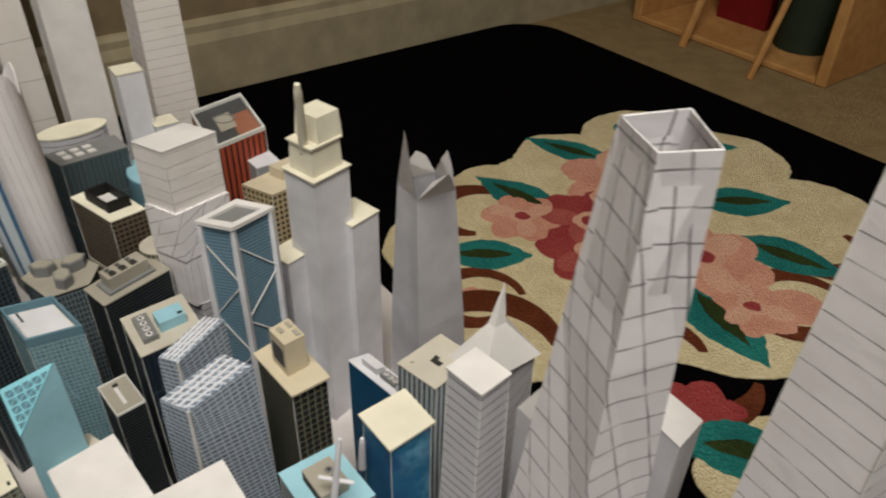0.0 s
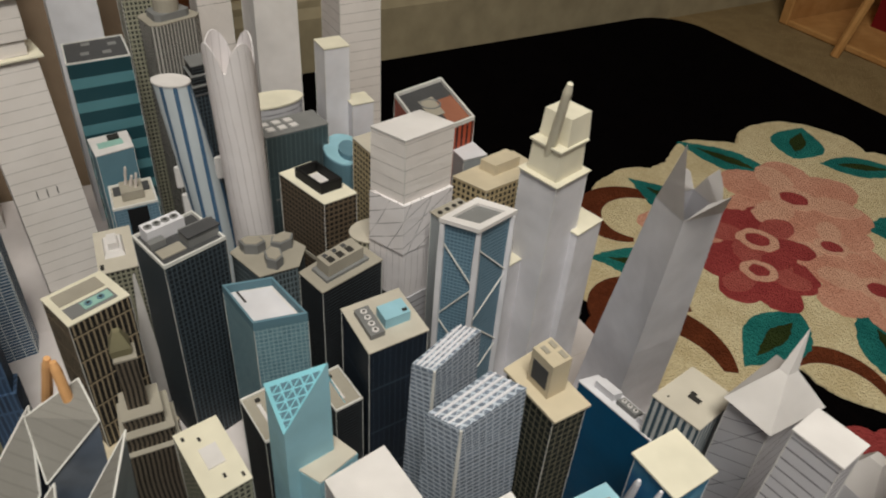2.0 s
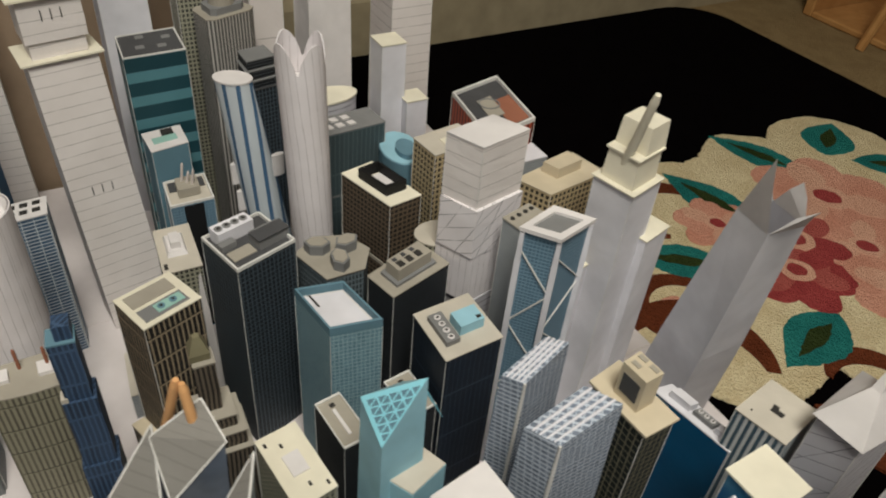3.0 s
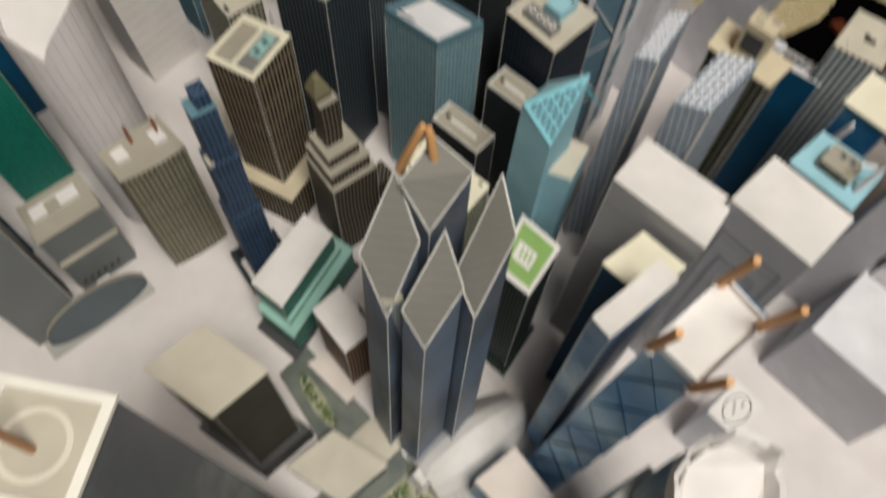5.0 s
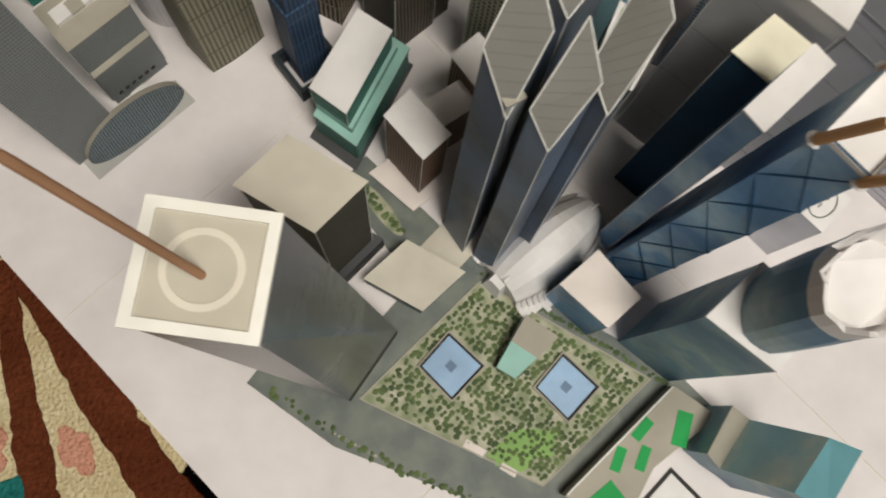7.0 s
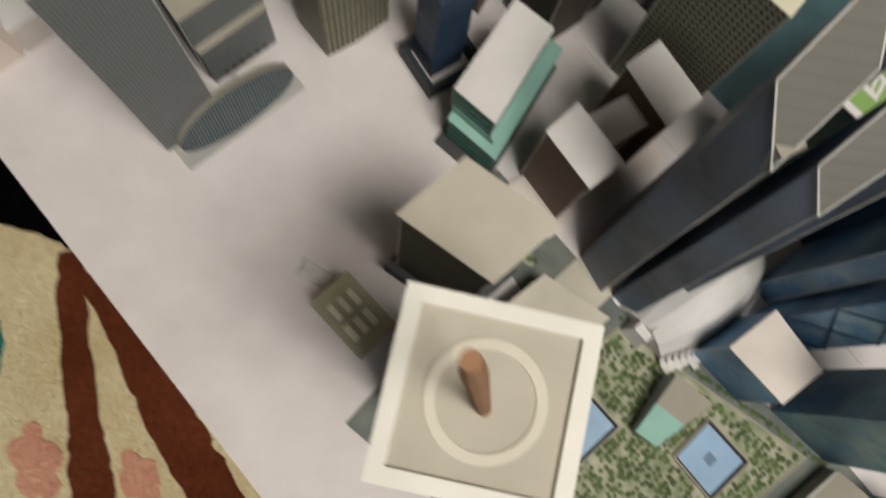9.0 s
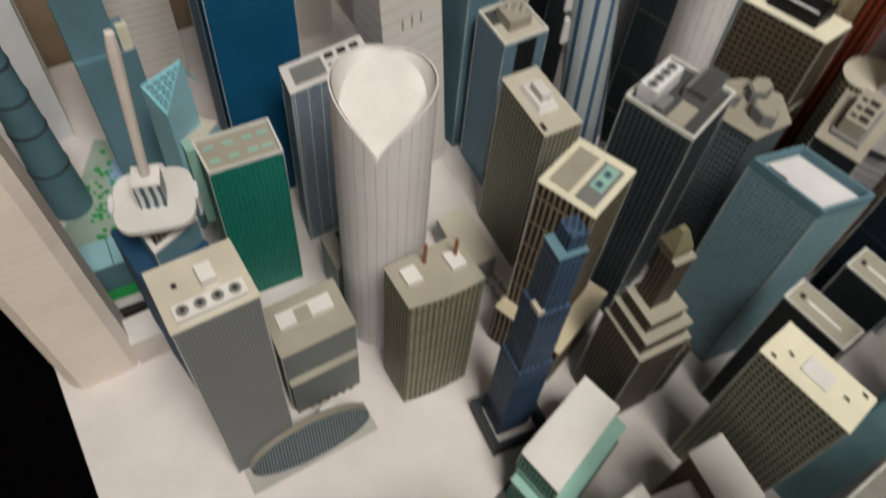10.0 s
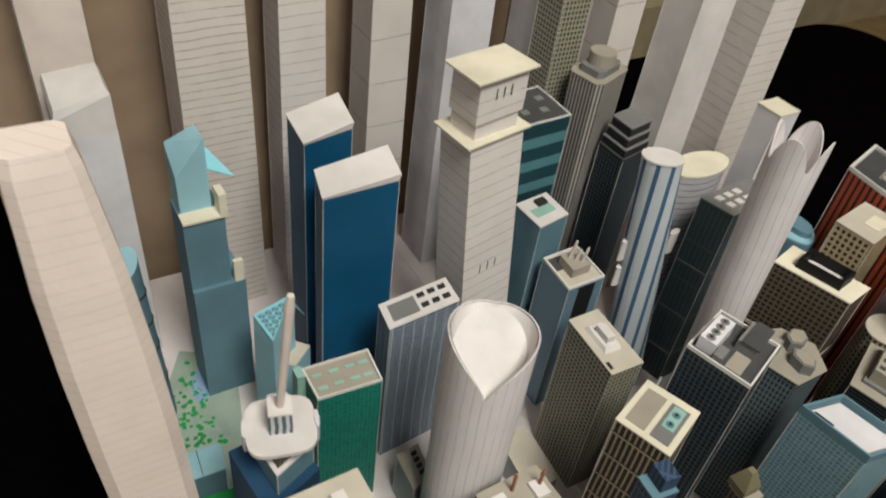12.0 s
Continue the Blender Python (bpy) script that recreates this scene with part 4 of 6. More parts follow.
# beige topped dark block and low block beside the square
q = [(-34.6, 14.4), (-32.5, 16.8), (-28.9, 14.9), (-31.0, 12.5)]
a = tower("dark paper block with wide beige roof", scaled(q, 0.93), 13.1, paper("dark_olive_print", (70, 68, 58)), BEIGE, lip=0.0)
part("roof_sheet", slab(q, 13.2, 13.28), BEIGE, a)
part("podium", walls(scaled(q, 1.16), 0, 2.0), DARK_ROOF, a)
q = [(-29.5, 12.6), (-27.1, 15.0), (-23.6, 13.3), (-26.0, 10.9)]
a = tower("low dark paper block with beige roof", scaled(q, 0.95), 1.85, DARK_SLATE, BEIGE, name="paper_block", lip=0.12)

# low cream house with roof marks, and a torn scrap of tape
q = [(-38.2, 11.9), (-36.7, 13.7), (-34.0, 11.5), (-35.5, 9.7)]
a = tower("low cream paper block with printed roof", q, 2.4, OLIVE_GRID, paper("pale_olive_print", (176, 170, 144)), name="paper_block")
for s in (0.15, 0.4, 0.65):
    rbox(a, "roof_mark", q, s, s + 0.14, 0.2, 0.45, 2.493, 2.55, CREAM)
    rbox(a, "roof_mark", q, s + 0.04, s + 0.16, 0.55, 0.8, 2.493, 2.55, CREAM)
a = thing("tape_scrap", -38.4, 13.6, "crumpled scrap of clear tape on the board", 0, "tape", "")
part("strip", loft([ring(dia(-38.4, 13.6, 2.0, 1.0, -20), 0.004), ring(dia(-38.3, 13.7, 1.5, 0.5, -25), 0.3)], True), TAPE, a)

# shard cluster: four blue grey prisms with sloping diamond roofs, toothpicks behind
a = thing("paper_tower", -22.9, 17.2, "cluster of four blue grey paper prisms with diamond roofs", 0)
for pts, zs in ((((-25.8, 18.2), (-24.6, 20.2), (-23.5, 18.6), (-24.6, 16.6)), (19.5, 22.6, 20.2, 17.0)),
                (((-23.9, 16.4), (-22.5, 18.5), (-21.6, 17.1), (-22.9, 15.5)), (18.4, 21.4, 19.5, 16.7)),
                (((-21.9, 17.8), (-20.6, 20.2), (-19.9, 18.3), (-21.0, 16.5)), (19.4, 23.0, 22.0, 18.2)),
                (((-24.3, 19.8), (-23.2, 21.3), (-21.7, 20.3), (-23.1, 18.8)), (22.6, 23.4, 23.0, 20.8))):
    pts = [(x + 1.0, y) for x, y in pts]
    lo = scaled(pts, 1.05, -0.1, -1.7)
    part("prism", loft([ring(lo, 0), [(p[0], p[1], z * 0.55) for p, z in zip(scaled(pts, 1.02, -0.05, -0.8), zs)], [(*p, z) for p, z in zip(pts, zs)]], True), SHARD_GLASS, a)
    i = scaled(pts, 1.04)
    part("diamond_roof", loft([[(*p, z + 0.02) for p, z in zip(i, zs)], [(*p, z + 0.12) for p, z in zip(i, zs)]], True, True), HATCH_ROOF, a, "grey pencil-hatched sloping roof")
    for j in range(4):
        p, r = i[j], i[(j + 1) % 4]
        part("roof_edge", stick((*p, zs[j] + 0.1), (*r, zs[(j + 1) % 4] + 0.1), 0.042, n=4), PAPER_EDGE, a)
    part("fold_edge", stick((*lo[3], 0), (*pts[3], zs[3]), 0.03, n=4), PAPER_EDGE, a)
q = dia(-23.5, 17.2, 0.9, 0.7, 30)
part("inner_shaft", walls(q, 0, 17.8), GREY_FINE, a)
part("shaft_roof", slab(q, 17.8, 17.9), STONE, a)
for p0, p1 in (((-23.5, 20.8, 21.9), (-22.6, 20.8, 24.9)), ((-22.0, 20.6, 21.9), (-22.4, 20.8, 24.8))):
    part("toothpick", stick(p0, p1, 0.2, 0.16), WOODPICK, a, "orange wooden toothpick")

# ribbed bird-like hall
a = thing("paper_hall", -19.0, 15.2, "white ribbed paper hall with fringed wings", 0)
for side in (-1, 1):
    n = 22
    for i in range(n):
        t = i / n
        cx, cy = -21.4 + 5.6 * t, 12.9 + 5.0 * t
        hgt = 1.6 + 1.6 * math.sin(math.pi * t)
        nx, ny = 0.67 * side, -0.74 * side
        w = 1.2 + 1.3 * math.sin(math.pi * (0.15 + 0.8 * t))
        d = 0.172
        pts = [(cx + nx * w * k, cy + ny * w * k, hgt * (1 - k ** 2.2) + 0.15) for k in (0.82, 0.9, 0.97, 1.05, 1.22 + 0.25 * rnd.random())]
        rib = [[(p[0] - 0.7 * d, p[1] - 0.66 * d, max(p[2], 0.1) + z), (p[0] + 0.7 * d, p[1] + 0.66 * d, max(p[2], 0.1) + z)] for z in (0,) for p in pts]
        rings = [[r_[0], r_[1], (r_[1][0], r_[1][1], r_[1][2] + 0.04), (r_[0][0], r_[0][1], r_[0][2] + 0.04)] for r_ in rib]
        part("rib", loft(rings, True, True), WHITE, a)
arch = []
for i in range(12):
    t = i / 11
    cx, cy, hgt, w = -21.4 + 5.5 * t, 12.9 + 4.9 * t, 1.62 + 1.6 * math.sin(math.pi * t), 1.15 + 1.25 * math.sin(math.pi * (0.15 + 0.8 * t))
    arch.append([(cx + 0.67 * w * k, cy - 0.74 * w * k, max(0.02, hgt * (1 - abs(k) ** 2.2))) for k in (-1, -0.75, -0.45, -0.15, 0.15, 0.45, 0.75, 1)])
part("hall_body", loft(arch, True, True), WHITE, a)
part("spine", stick((-21.4, 12.9, 1.8), (-15.8, 17.9, 1.9), 0.1, n=6), PAPER_EDGE, a)
part("prow", loft([ring(dia(-21.7, 12.9, 1.1, 1.3, 47), 0), ring(dia(-21.6, 13.0, 0.8, 0.9, 47), 1.4)], True), WHITE, a)

# museum wedge
q = [(-20.1, 11.0), (-18.2, 9.8), (-20.5, 7.4), (-21.6, 8.0)]
a = thing("paper_block", -20.0, 9.2, "small paper pavilion with beige and pale green sloping roof", 0)
part("body", loft([ring(scaled(q, 0.96), 0), [(*scaled(q, 0.96)[j], (2.0, 2.0, 1.0, 1.0)[j]) for j in range(4)]], True), GREY_FINE, a)
m0, m1 = [((q[0][i] + q[3][i]) / 2) for i in (0, 1)], [((q[1][i] + q[2][i]) / 2) for i in (0, 1)]
part("beige_roof", loft([[(*q[0], 2.02), (*q[1], 2.02), (*m1, 1.52), (*m0, 1.52)], [(*q[0], 2.1), (*q[1], 2.1), (*m1, 1.6), (*m0, 1.6)]], True, True), STONE, a)
part("green_roof", loft([[(*m0, 1.52), (*m1, 1.52), (*q[2], 1.02), (*q[3], 1.02)], [(*m0, 1.6), (*m1, 1.6), (*q[2], 1.1), (*q[3], 1.1)]], True, True), MINT, a)

# low blue block with warm white roof
q = [(-18.7, 12.4), (-16.6, 14.4), (-14.3, 11.9), (-16.1, 10.2)]
a = tower("low blue glass paper block with warm white roof", q, 4.5, SKY_GLASS, PINKISH, name="paper_block")

# sea green block in two tiers
q = [(-32.9, 22.5), (-30.6, 27.4), (-28.6, 26.2), (-30.8, 21.1)]
a = tower("sea green paper block with tilted white roof", q, 5.3, TEAL_PRINT, WHITE, name="paper_block", z0=3.4)
part("lower_tier", walls(scaled(q, 1.22, 0.5, -0.1), 0, 2.6), TEAL_PRINT, a)
part("terrace", slab(scaled(q, 1.26, 0.5, -0.1), 2.6, 2.75), MINT, a)
part("middle_tier", walls(scaled(q, 1.05, 0.2, 0), 2.75, 3.4), MINT, a)
part("plinth", slab(scaled(q, 1.42, 0.4, -0.2), 0.0, 0.12), DARK_ROOF, a)

# brown slatted blocks with white roofs
for q, h in (([(-28.7, 20.5), (-27.4, 22.1), (-25.1, 19.7), (-26.5, 18.2)], 6.8), ([(-25.3, 24.4), (-23.8, 25.9), (-21.6, 23.4), (-23.1, 21.7)], 6.4), ([(-26.6, 22.2), (-24.6, 23.7), (-23.4, 22.4), (-25.5, 20.8)], 5.0)):
    a = tower("brown slatted paper block with white roof", scaled(q, 0.95), h, WOODEN_PRINT, WHITE, name="paper_block", lip=0.12)
q = [(-29.6, 19.4), (-22.6, 25.6), (-21.0, 22.4), (-26.8, 17.2)]
a = tower("white paper plinth under the brown blocks", q, 0.25, PINKISH, PINKISH, name="paper_plinth", warp=0)

# olive ribbed tower with curved front and two roof boxes
q = [(-41.5, 27.1), (-38.9, 30.0), (-36.8, 28.1), (-39.7, 25.4)]
a = thing("paper_tower", -39.0, 27.1, "olive ribbed paper tower with curved front edge", 0)
plan = [q[0], q[1], q[2]] + [(q[2][0] + (q[3][0] - q[2][0]) * t + 0.1 * math.sin(math.pi * t), q[2][1] + (q[3][1] - q[2][1]) * t - 0.1 * math.sin(math.pi * t)) for t in (0.2, 0.4, 0.6, 0.8)] + [q[3]]
part("body", walls(plan, 0, 10.72, warp=0.02), OLIVE_STRIPE, a)
part("roof", slab(grown(plan, 0.04), 10.723, 10.82), STONE, a)
for s, t in ((0.12, 0.4), (0.7, 0.35)):
    rbox(a, "roof_box", q, s, s + 0.2, t, t + 0.36, 10.82, 11.07, WHITE)
for s, t in ((0.47, 0.75), (0.84, 0.6)):
    x, y = at(q, s, t)
    part("striped_mast", stick((x, y, 10.82), (x, y, 12.32), 0.1, n=8), RED, a)

# slim blue setback tower
a = thing("paper_tower", -33.9, 26.5, "slim dark blue paper tower with setbacks", 0)
q = dia(-33.9, 26.4, 1.45, 1.35, 40)
part("base", rim(scaled(q, 2.3, 0.2, -0.3), scaled(q, 1.9, 0.2, -0.3), 0, 1.3), DARK_SLATE, a)
part("lower_shaft", walls(scaled(q, 1.35), 0, 8.0), SLIM_BLUE, a)
part("middle_shaft", walls(scaled(q, 1.12), 8.0, 13.2), SLIM_BLUE, a)
part("upper_shaft", walls(scaled(q, 0.88), 13.2, 17.2), SLIM_BLUE, a)
part("roof", slab(scaled(q, 0.92), 17.2, 17.3), SKY_BLUE_D, a)
rbox(a, "roof_crown", q, 0.35, 0.9, 0.2, 0.9, 17.3, 18.2, SLIM_BLUE)
rbox(a, "crown_roof", q, 0.1, 0.4, 0.1, 0.9, 16.4, 16.5, WHITE_COOL)
rbox(a, "ledge", q, -0.08, 0.15, 0.0, 0.5, 13.2, 13.5, BEIGE)

# dark art deco tower with copper pyramid
q = [(-30.6, 30.0), (-28.4, 32.1), (-26.2, 29.8), (-28.5, 27.6)]
a = tower("dark stepped paper tower with olive pyramid cap", q, 8.0, DARK_DECO, STONE)
c = (-29.1, 30.1)
for k, z0_, z1_ in ((0.86, 8.09, 9.2), (0.66, 9.2, 10.2), (0.36, 10.2, 14.0)):
    part("tier", walls(scaled(q, k, (c[0] - centre(q)[0]) * (1 - k), (c[1] - centre(q)[1]) * (1 - k)), z0_, z1_), DARK_DECO, a)
    part("tier_ledge", slab(scaled(q, k * 1.06, (c[0] - centre(q)[0]) * (1 - k), (c[1] - centre(q)[1]) * (1 - k)), z1_, z1_ + 0.12), STONE, a)
k = 0.32
p4 = scaled(q, k, c[0] - centre(q)[0], c[1] - centre(q)[1])
part("pyramid", loft([ring(p4, 14.12), ring(scaled(p4, 1.08), 14.6), ring(scaled(p4, 0.35), 15.6)], True), paper("olive_copper_print", (128, 122, 96)), a)
rbox(a, "rear_wing", q, 0.7, 1.45, 0.05, 0.5, 0.0, 5.5, DARK_DECO)

# two black blocks with grey roofs, and the cream printed block
for q in ([(-23.0, 31.3), (-22.1, 32.6), (-19.3, 30.5), (-20.3, 29.2)], [(-20.0, 34.2), (-19.0, 35.6), (-16.7, 33.8), (-17.7, 32.4)]):
    a = tower("black paper tower with pale grey printed roof", q, 11.2, BLACK_BANDS, STONE, parapet=0.14, inset=0.94)
    rbox(a, "roof_mark", q, 0.4, 0.52, 0.2, 0.75, 11.263, 11.33, WHITE)
    rbox(a, "roof_mark", q, 0.42, 0.6, 0.8, 0.88, 11.263, 11.3, INK)
q = [(-24.4, 27.3), (-23.1, 29.2), (-19.5, 26.5), (-20.7, 24.6)]
a = tower("olive gridded paper block with wide cream printed roof", q, 12.2, OLIVE_GRID, CREAM, lip=0.06)
rbox(a, "roof_step", q, 0.3, 0.7, 0.35, 0.65, 12.29, 12.38, WHITE)
for s, t in ((0.1, 0.9), (0.85, 0.1), (0.5, 0.2), (0.4, 0.8)):
    rbox(a, "roof_mark", q, s, s + 0.06, t - 0.04, t + 0.02, 12.293, 12.33, INK)

# light blue tower with folded triangular crown (also seen in the second town)
def folded(cx, cy, s, h, label, turn=0):
    c_, s_ = math.cos(radians(turn)), math.sin(radians(turn))

    def T(x, y):
        return (cx + (x * c_ - y * s_) * s, cy + (x * s_ + y * c_) * s)
    q = [T(-1.7, 0.1), T(-0.2, 2.2), T(1.6, 0.9), T(0.1, -1.4)]
    a = thing("paper_tower", cx, cy, label, 0)
    part("body", loft([ring(scaled(q, 1.25), 0), ring(scaled(q, 1.1), h * 0.5), [(*q[0], h), (*q[1], h - 0.4), (*q[2], h + 2.0 * s), (*q[3], h - 1.6 * s)]], True), SKY_BLUE, a)
    tri = [(*q[0], h + 0.03), (*q[3], h - 1.57 * s), (*q[2], h + 2.03 * s)]
    n = (Vector(tri[1]) - Vector(tri[0])).cross(Vector(tri[2]) - Vector(tri[0])).normalized()
    cen = sum((Vector(p) for p in tri), Vector()) / 3
    lift = [tuple(Vector(p) + n * 0.06) for p in tri]
    part("crown_face", loft([tri, lift], True, True), AQUA, a, "aqua triangle with dark triangle lattice")
    for i in range(5):
        for j in range(5 - i):
            for flip in (0, 1):
                if flip and i + j >= 4:
                    continue
                def B(u, v):
                    u, v = 0.08 + u * 0.84, 0.06 + v * 0.84
                    return Vector(lift[0]) * (1 - u - v) + Vector(lift[1]) * u + Vector(lift[2]) * v
                pts = [B(i / 5, j / 5), B((i + 1) / 5, j / 5), B(i / 5, (j + 1) / 5)] if not flip else [B((i + 1) / 5, (j + 1) / 5), B(i / 5, (j + 1) / 5), B((i + 1) / 5, j / 5)]
                m_ = sum(pts, Vector()) / 3
                pts = [m_ + (p - m_) * 0.72 for p in pts]
                part("lattice_mark", loft([[tuple(p + n * 0.005) for p in pts], [tuple(p + n * 0.03) for p in pts]], True), SKY_BLUE_D, a)
    w = T(2.6, 0.6)
    fold = [(*q[2], h + 1.0 * s), (*T(0.9, 1.4), h + 0.9 * s), (*w, h - 0.3 * s)]
    part("fold", loft([fold, [(p[0], p[1], p[2] + 0.07) for p in fold]], True, True), AQUA, a)
    w = [T(0.3, -0.9), T(0.9, 2.0), T(3.0, 1.2), T(1.9, -1.3)]
    part("shoulder", walls(w, 0, h - 5.0 * s), SKY_BLUE, a)
    part("shoulder_roof", slab(scaled(w, 0.98), h - 5.0 * s, h - 5.0 * s + 0.1), BEIGE, a)
    return a


folded(-17.1, 27.0, 0.85, 18.7, "light blue paper tower with folded triangular crown")

# green roofed tower
q = [(-18.8, 21.7), (-17.6, 24.9), (-15.6, 23.2), (-17.1, 20.4)]
a = tower("dark green paper tower with pale green printed roof", q, 12.125, DARK_GREEN, WHITE, lip=0.07)
rbox(a, "lawn_panel", q, 0.08, 0.92, 0.08, 0.92, 12.218, 12.255, LAWN)
rbox(a, "roof_panel", q, 0.3, 0.62, 0.3, 0.8, 12.258, 12.295, WHITE)
for t in (0.38, 0.5, 0.62):
    rbox(a, "roof_mark", q, 0.38, 0.55, t, t + 0.05, 12.298, 12.325, LAWN)
part("hedge", slab(scaled(q, 1.25), 0.0, 0.3), DARK_GREEN, a)

# wide white slabs with white roofs; the grey of their walls stands for shade
q = [(-14.2, 23.9), (-12.6, 26.3), (-8.8, 23.3), (-10.3, 20.8)]
a = tower("wide white paper slab tower with walls coloured grey for shade", q, 17.95, SHADED_PAPER, WHITE, lip=0.03)
q = [(-9.2, 23.0), (-7.0, 25.5), (-3.9, 22.6), (-6.1, 20.1)]
a = tower("square white pencilled paper tower with walls coloured grey for shade", q, 18.55, SHADED_PAPER, WHITE, lip=0.03)
i = scaled(q, 0.6)
for k, (t0, z0_) in enumerate(((0.12, 3.0), (0.26, 6.0))):
    for p, r in (((t0, z0_), (1 - t0, z0_)), ((t0, 18.55 - z0_ * 0.6), (1 - t0, 18.55 - z0_ * 0.6)), ((t0, z0_), (t0, 18.55 - z0_ * 0.6)), ((1 - t0, z0_), (1 - t0, 18.55 - z0_ * 0.6))):
        part("pencil_line", stick((*at(q, -0.008, p[0]), p[1]), (*at(q, -0.008, r[0]), r[1]), 0.03, n=4), GREY_ROOF, a)
# pale block with vents
q = [(-5.2, 26.8), (-3.3, 28.8), (-0.8, 26.6), (-2.6, 24.4)]
a = tower("grey gridded paper tower with pale blue roof and vents", q, 16.45, GREY_FINE, SKY_BLUE, lip=0.08)
b = rbox(a, "vent_box", q, 0.25, 0.75, 0.25, 0.75, 16.54, 17.15, STONE)
for i in range(7):
    rbox(b, "vent", q, 0.235, 0.25, 0.28 + i * 0.065, 0.32 + i * 0.065, 16.65, 17.05, INK)
fans(a, q, [(0.6, 0.4), (0.6, 0.55)], 17.15, 0.2)
x, y = at(q, 0.35, 0.12)
part("mast", stick((x, y, 16.54), (x + 0.5, y + 0.2, 21.05), 0.16, 0.1), WHITE_COOL, a)
part("mast_arm", stick((x - 0.6, y + 0.3, 18.25), (x + 1.0, y + 0.1, 18.55), 0.1), WHITE_COOL, a)

# low white block with a ring drawn on its roof
q = dia(-4.6, 17.4, 2.6, 2.0)
a = tower("low white paper block with an oval drawn on its roof", q, 6.0, WHITE_COOL, WHITE, name="paper_block")
part("drawn_oval", rim(oval(*centre(q), 1.0, 0.7, 47), oval(*centre(q), 0.94, 0.64, 47), 6.093, 6.12), INK, a)
for s_, t_ in ((0.35, 0.5), (0.5, 0.62), (0.62, 0.45)):
    rbox(a, "drawn_mark", q, s_, s_ + 0.12, t_, t_ + 0.04, 6.093, 6.12, INK)

# navy block with cream roof
q = [(-14.4, 20.2), (-12.6, 21.9), (-10.8, 20.4), (-12.6, 18.7)]
a = tower("navy paper tower with cream roof", q, 16.759, NAVY, CREAM, lip=0.1)
rbox(a, "framed_window", q, 0.45, 0.62, 1.002, 1.012, 5.0, 6.4, GREY_ROOF)

# blue sky-print slab and the glass tower with four toothpicks
q = [(-15.6, 16.3), (-12.9, 19.0), (-12.2, 18.2), (-14.9, 15.5)]
a = tower("thin sky blue paper slab with white roof", q, 19.9, SKY_GLASS, WHITE)
q = [(-13.8, 14.9), (-11.0, 17.8), (-9.6, 16.1), (-12.3, 13.4)]
a = thing("paper_tower", -13.4, 14.8, "tapering blue glass paper tower with four toothpicks at the roof corners", 0)
lo = [(-15.9, 14.2), (-12.9, 17.2), (-11.1, 15.6), (-13.9, 13.0)]
part("body", loft([ring(lo, 0), ring([((p[0] + r[0]) / 2, (p[1] + r[1]) / 2) for p, r in zip(lo, q)], 11), ring(q, 21.8)], False), SKY_GLASS, a)
part("roof", loft([ring(scaled(q, 0.96), 20.837), ring(scaled(q, 0.96), 21.3)], True, True), WHITE, a)
part("parapet", rim(grown(q, 0.03), scaled(q, 0.95), 20.937, 21.637), WHITE, a)
for j in (2, 3):
    p0, r0 = lo[j], lo[(j + 1) % 4]
    p1, r1 = q[j], q[(j + 1) % 4]
    for i in range(6):
        def E(k, t):
            u_, v_ = (p0, p1) if k == 0 else (r0, r1)
            return (u_[0] + (v_[0] - u_[0]) * t, u_[1] + (v_[1] - u_[1]) * t, 21.237 * t)
        z_ = i / 6
        part("cross_line", stick(E(i % 2, z_), E((i + 1) % 2, z_ + 1 / 6), 0.06, n=4), NAVY, a)
        part("cross_line", stick(E((i + 1) % 2, z_), E(i % 2, z_ + 1 / 6), 0.06, n=4), NAVY, a)
for j in range(4):
    p = scaled(q, 0.94)[j]
    part("toothpick", stick((p[0], p[1], 20.837), (p[0] - 0.4, p[1] - 1.1, 25.237), 0.21, 0.19), WOODPICK, a, "short orange wooden toothpick")
    part("glue_blob", disc(p[0], p[1], 0.35, 20.937, 21.187, 10, 0.2), WHITE, a)

# blue cloud-print tower with crumpled open top
a = thing("paper_tower", -11.8, 9.9, "blue cloud-printed paper tower with crumpled white top", 0)
lo = [(-14.2, 9.9), (-11.6, 12.4), (-8.9, 10.2), (-11.2, 7.7)]
part("lower_body", walls(lo, 0, 12.8), CLOUD_GLASS, a)
part("ledge", slab(grown(lo, 0.03), 12.8, 12.9), WHITE, a)
hi = blob(-10.7, 10.5, 2.3, 1.75, 45, n=24, rough=0.1)
part("upper_body", loft([ring(hi, 12.9), ring(scaled(hi, 1.02, 0.1, 0.1), 15.5), ring(scaled(hi, 1.0, 0.3, 0.2), 17.8)], False), CLOUD_GLASS, a)
crown = scaled(hi, 1.04, 0.4, 0.25)
tops = [18.6 + 1.3 * noise.noise((i * 0.9, 1.0, 2.0)) for i in range(24)]
part("crumpled_top", loft([ring(scaled(hi, 1.01, 0.3, 0.2), 17.6), [(*p, z) for p, z in zip(crown, tops)], [(*p, z - 0.1) for p, z in zip(scaled(crown, 0.9), tops)], [(*p, z - 1.0) for p, z in zip(scaled(crown, 0.8), tops)]], True), WHITE, a)

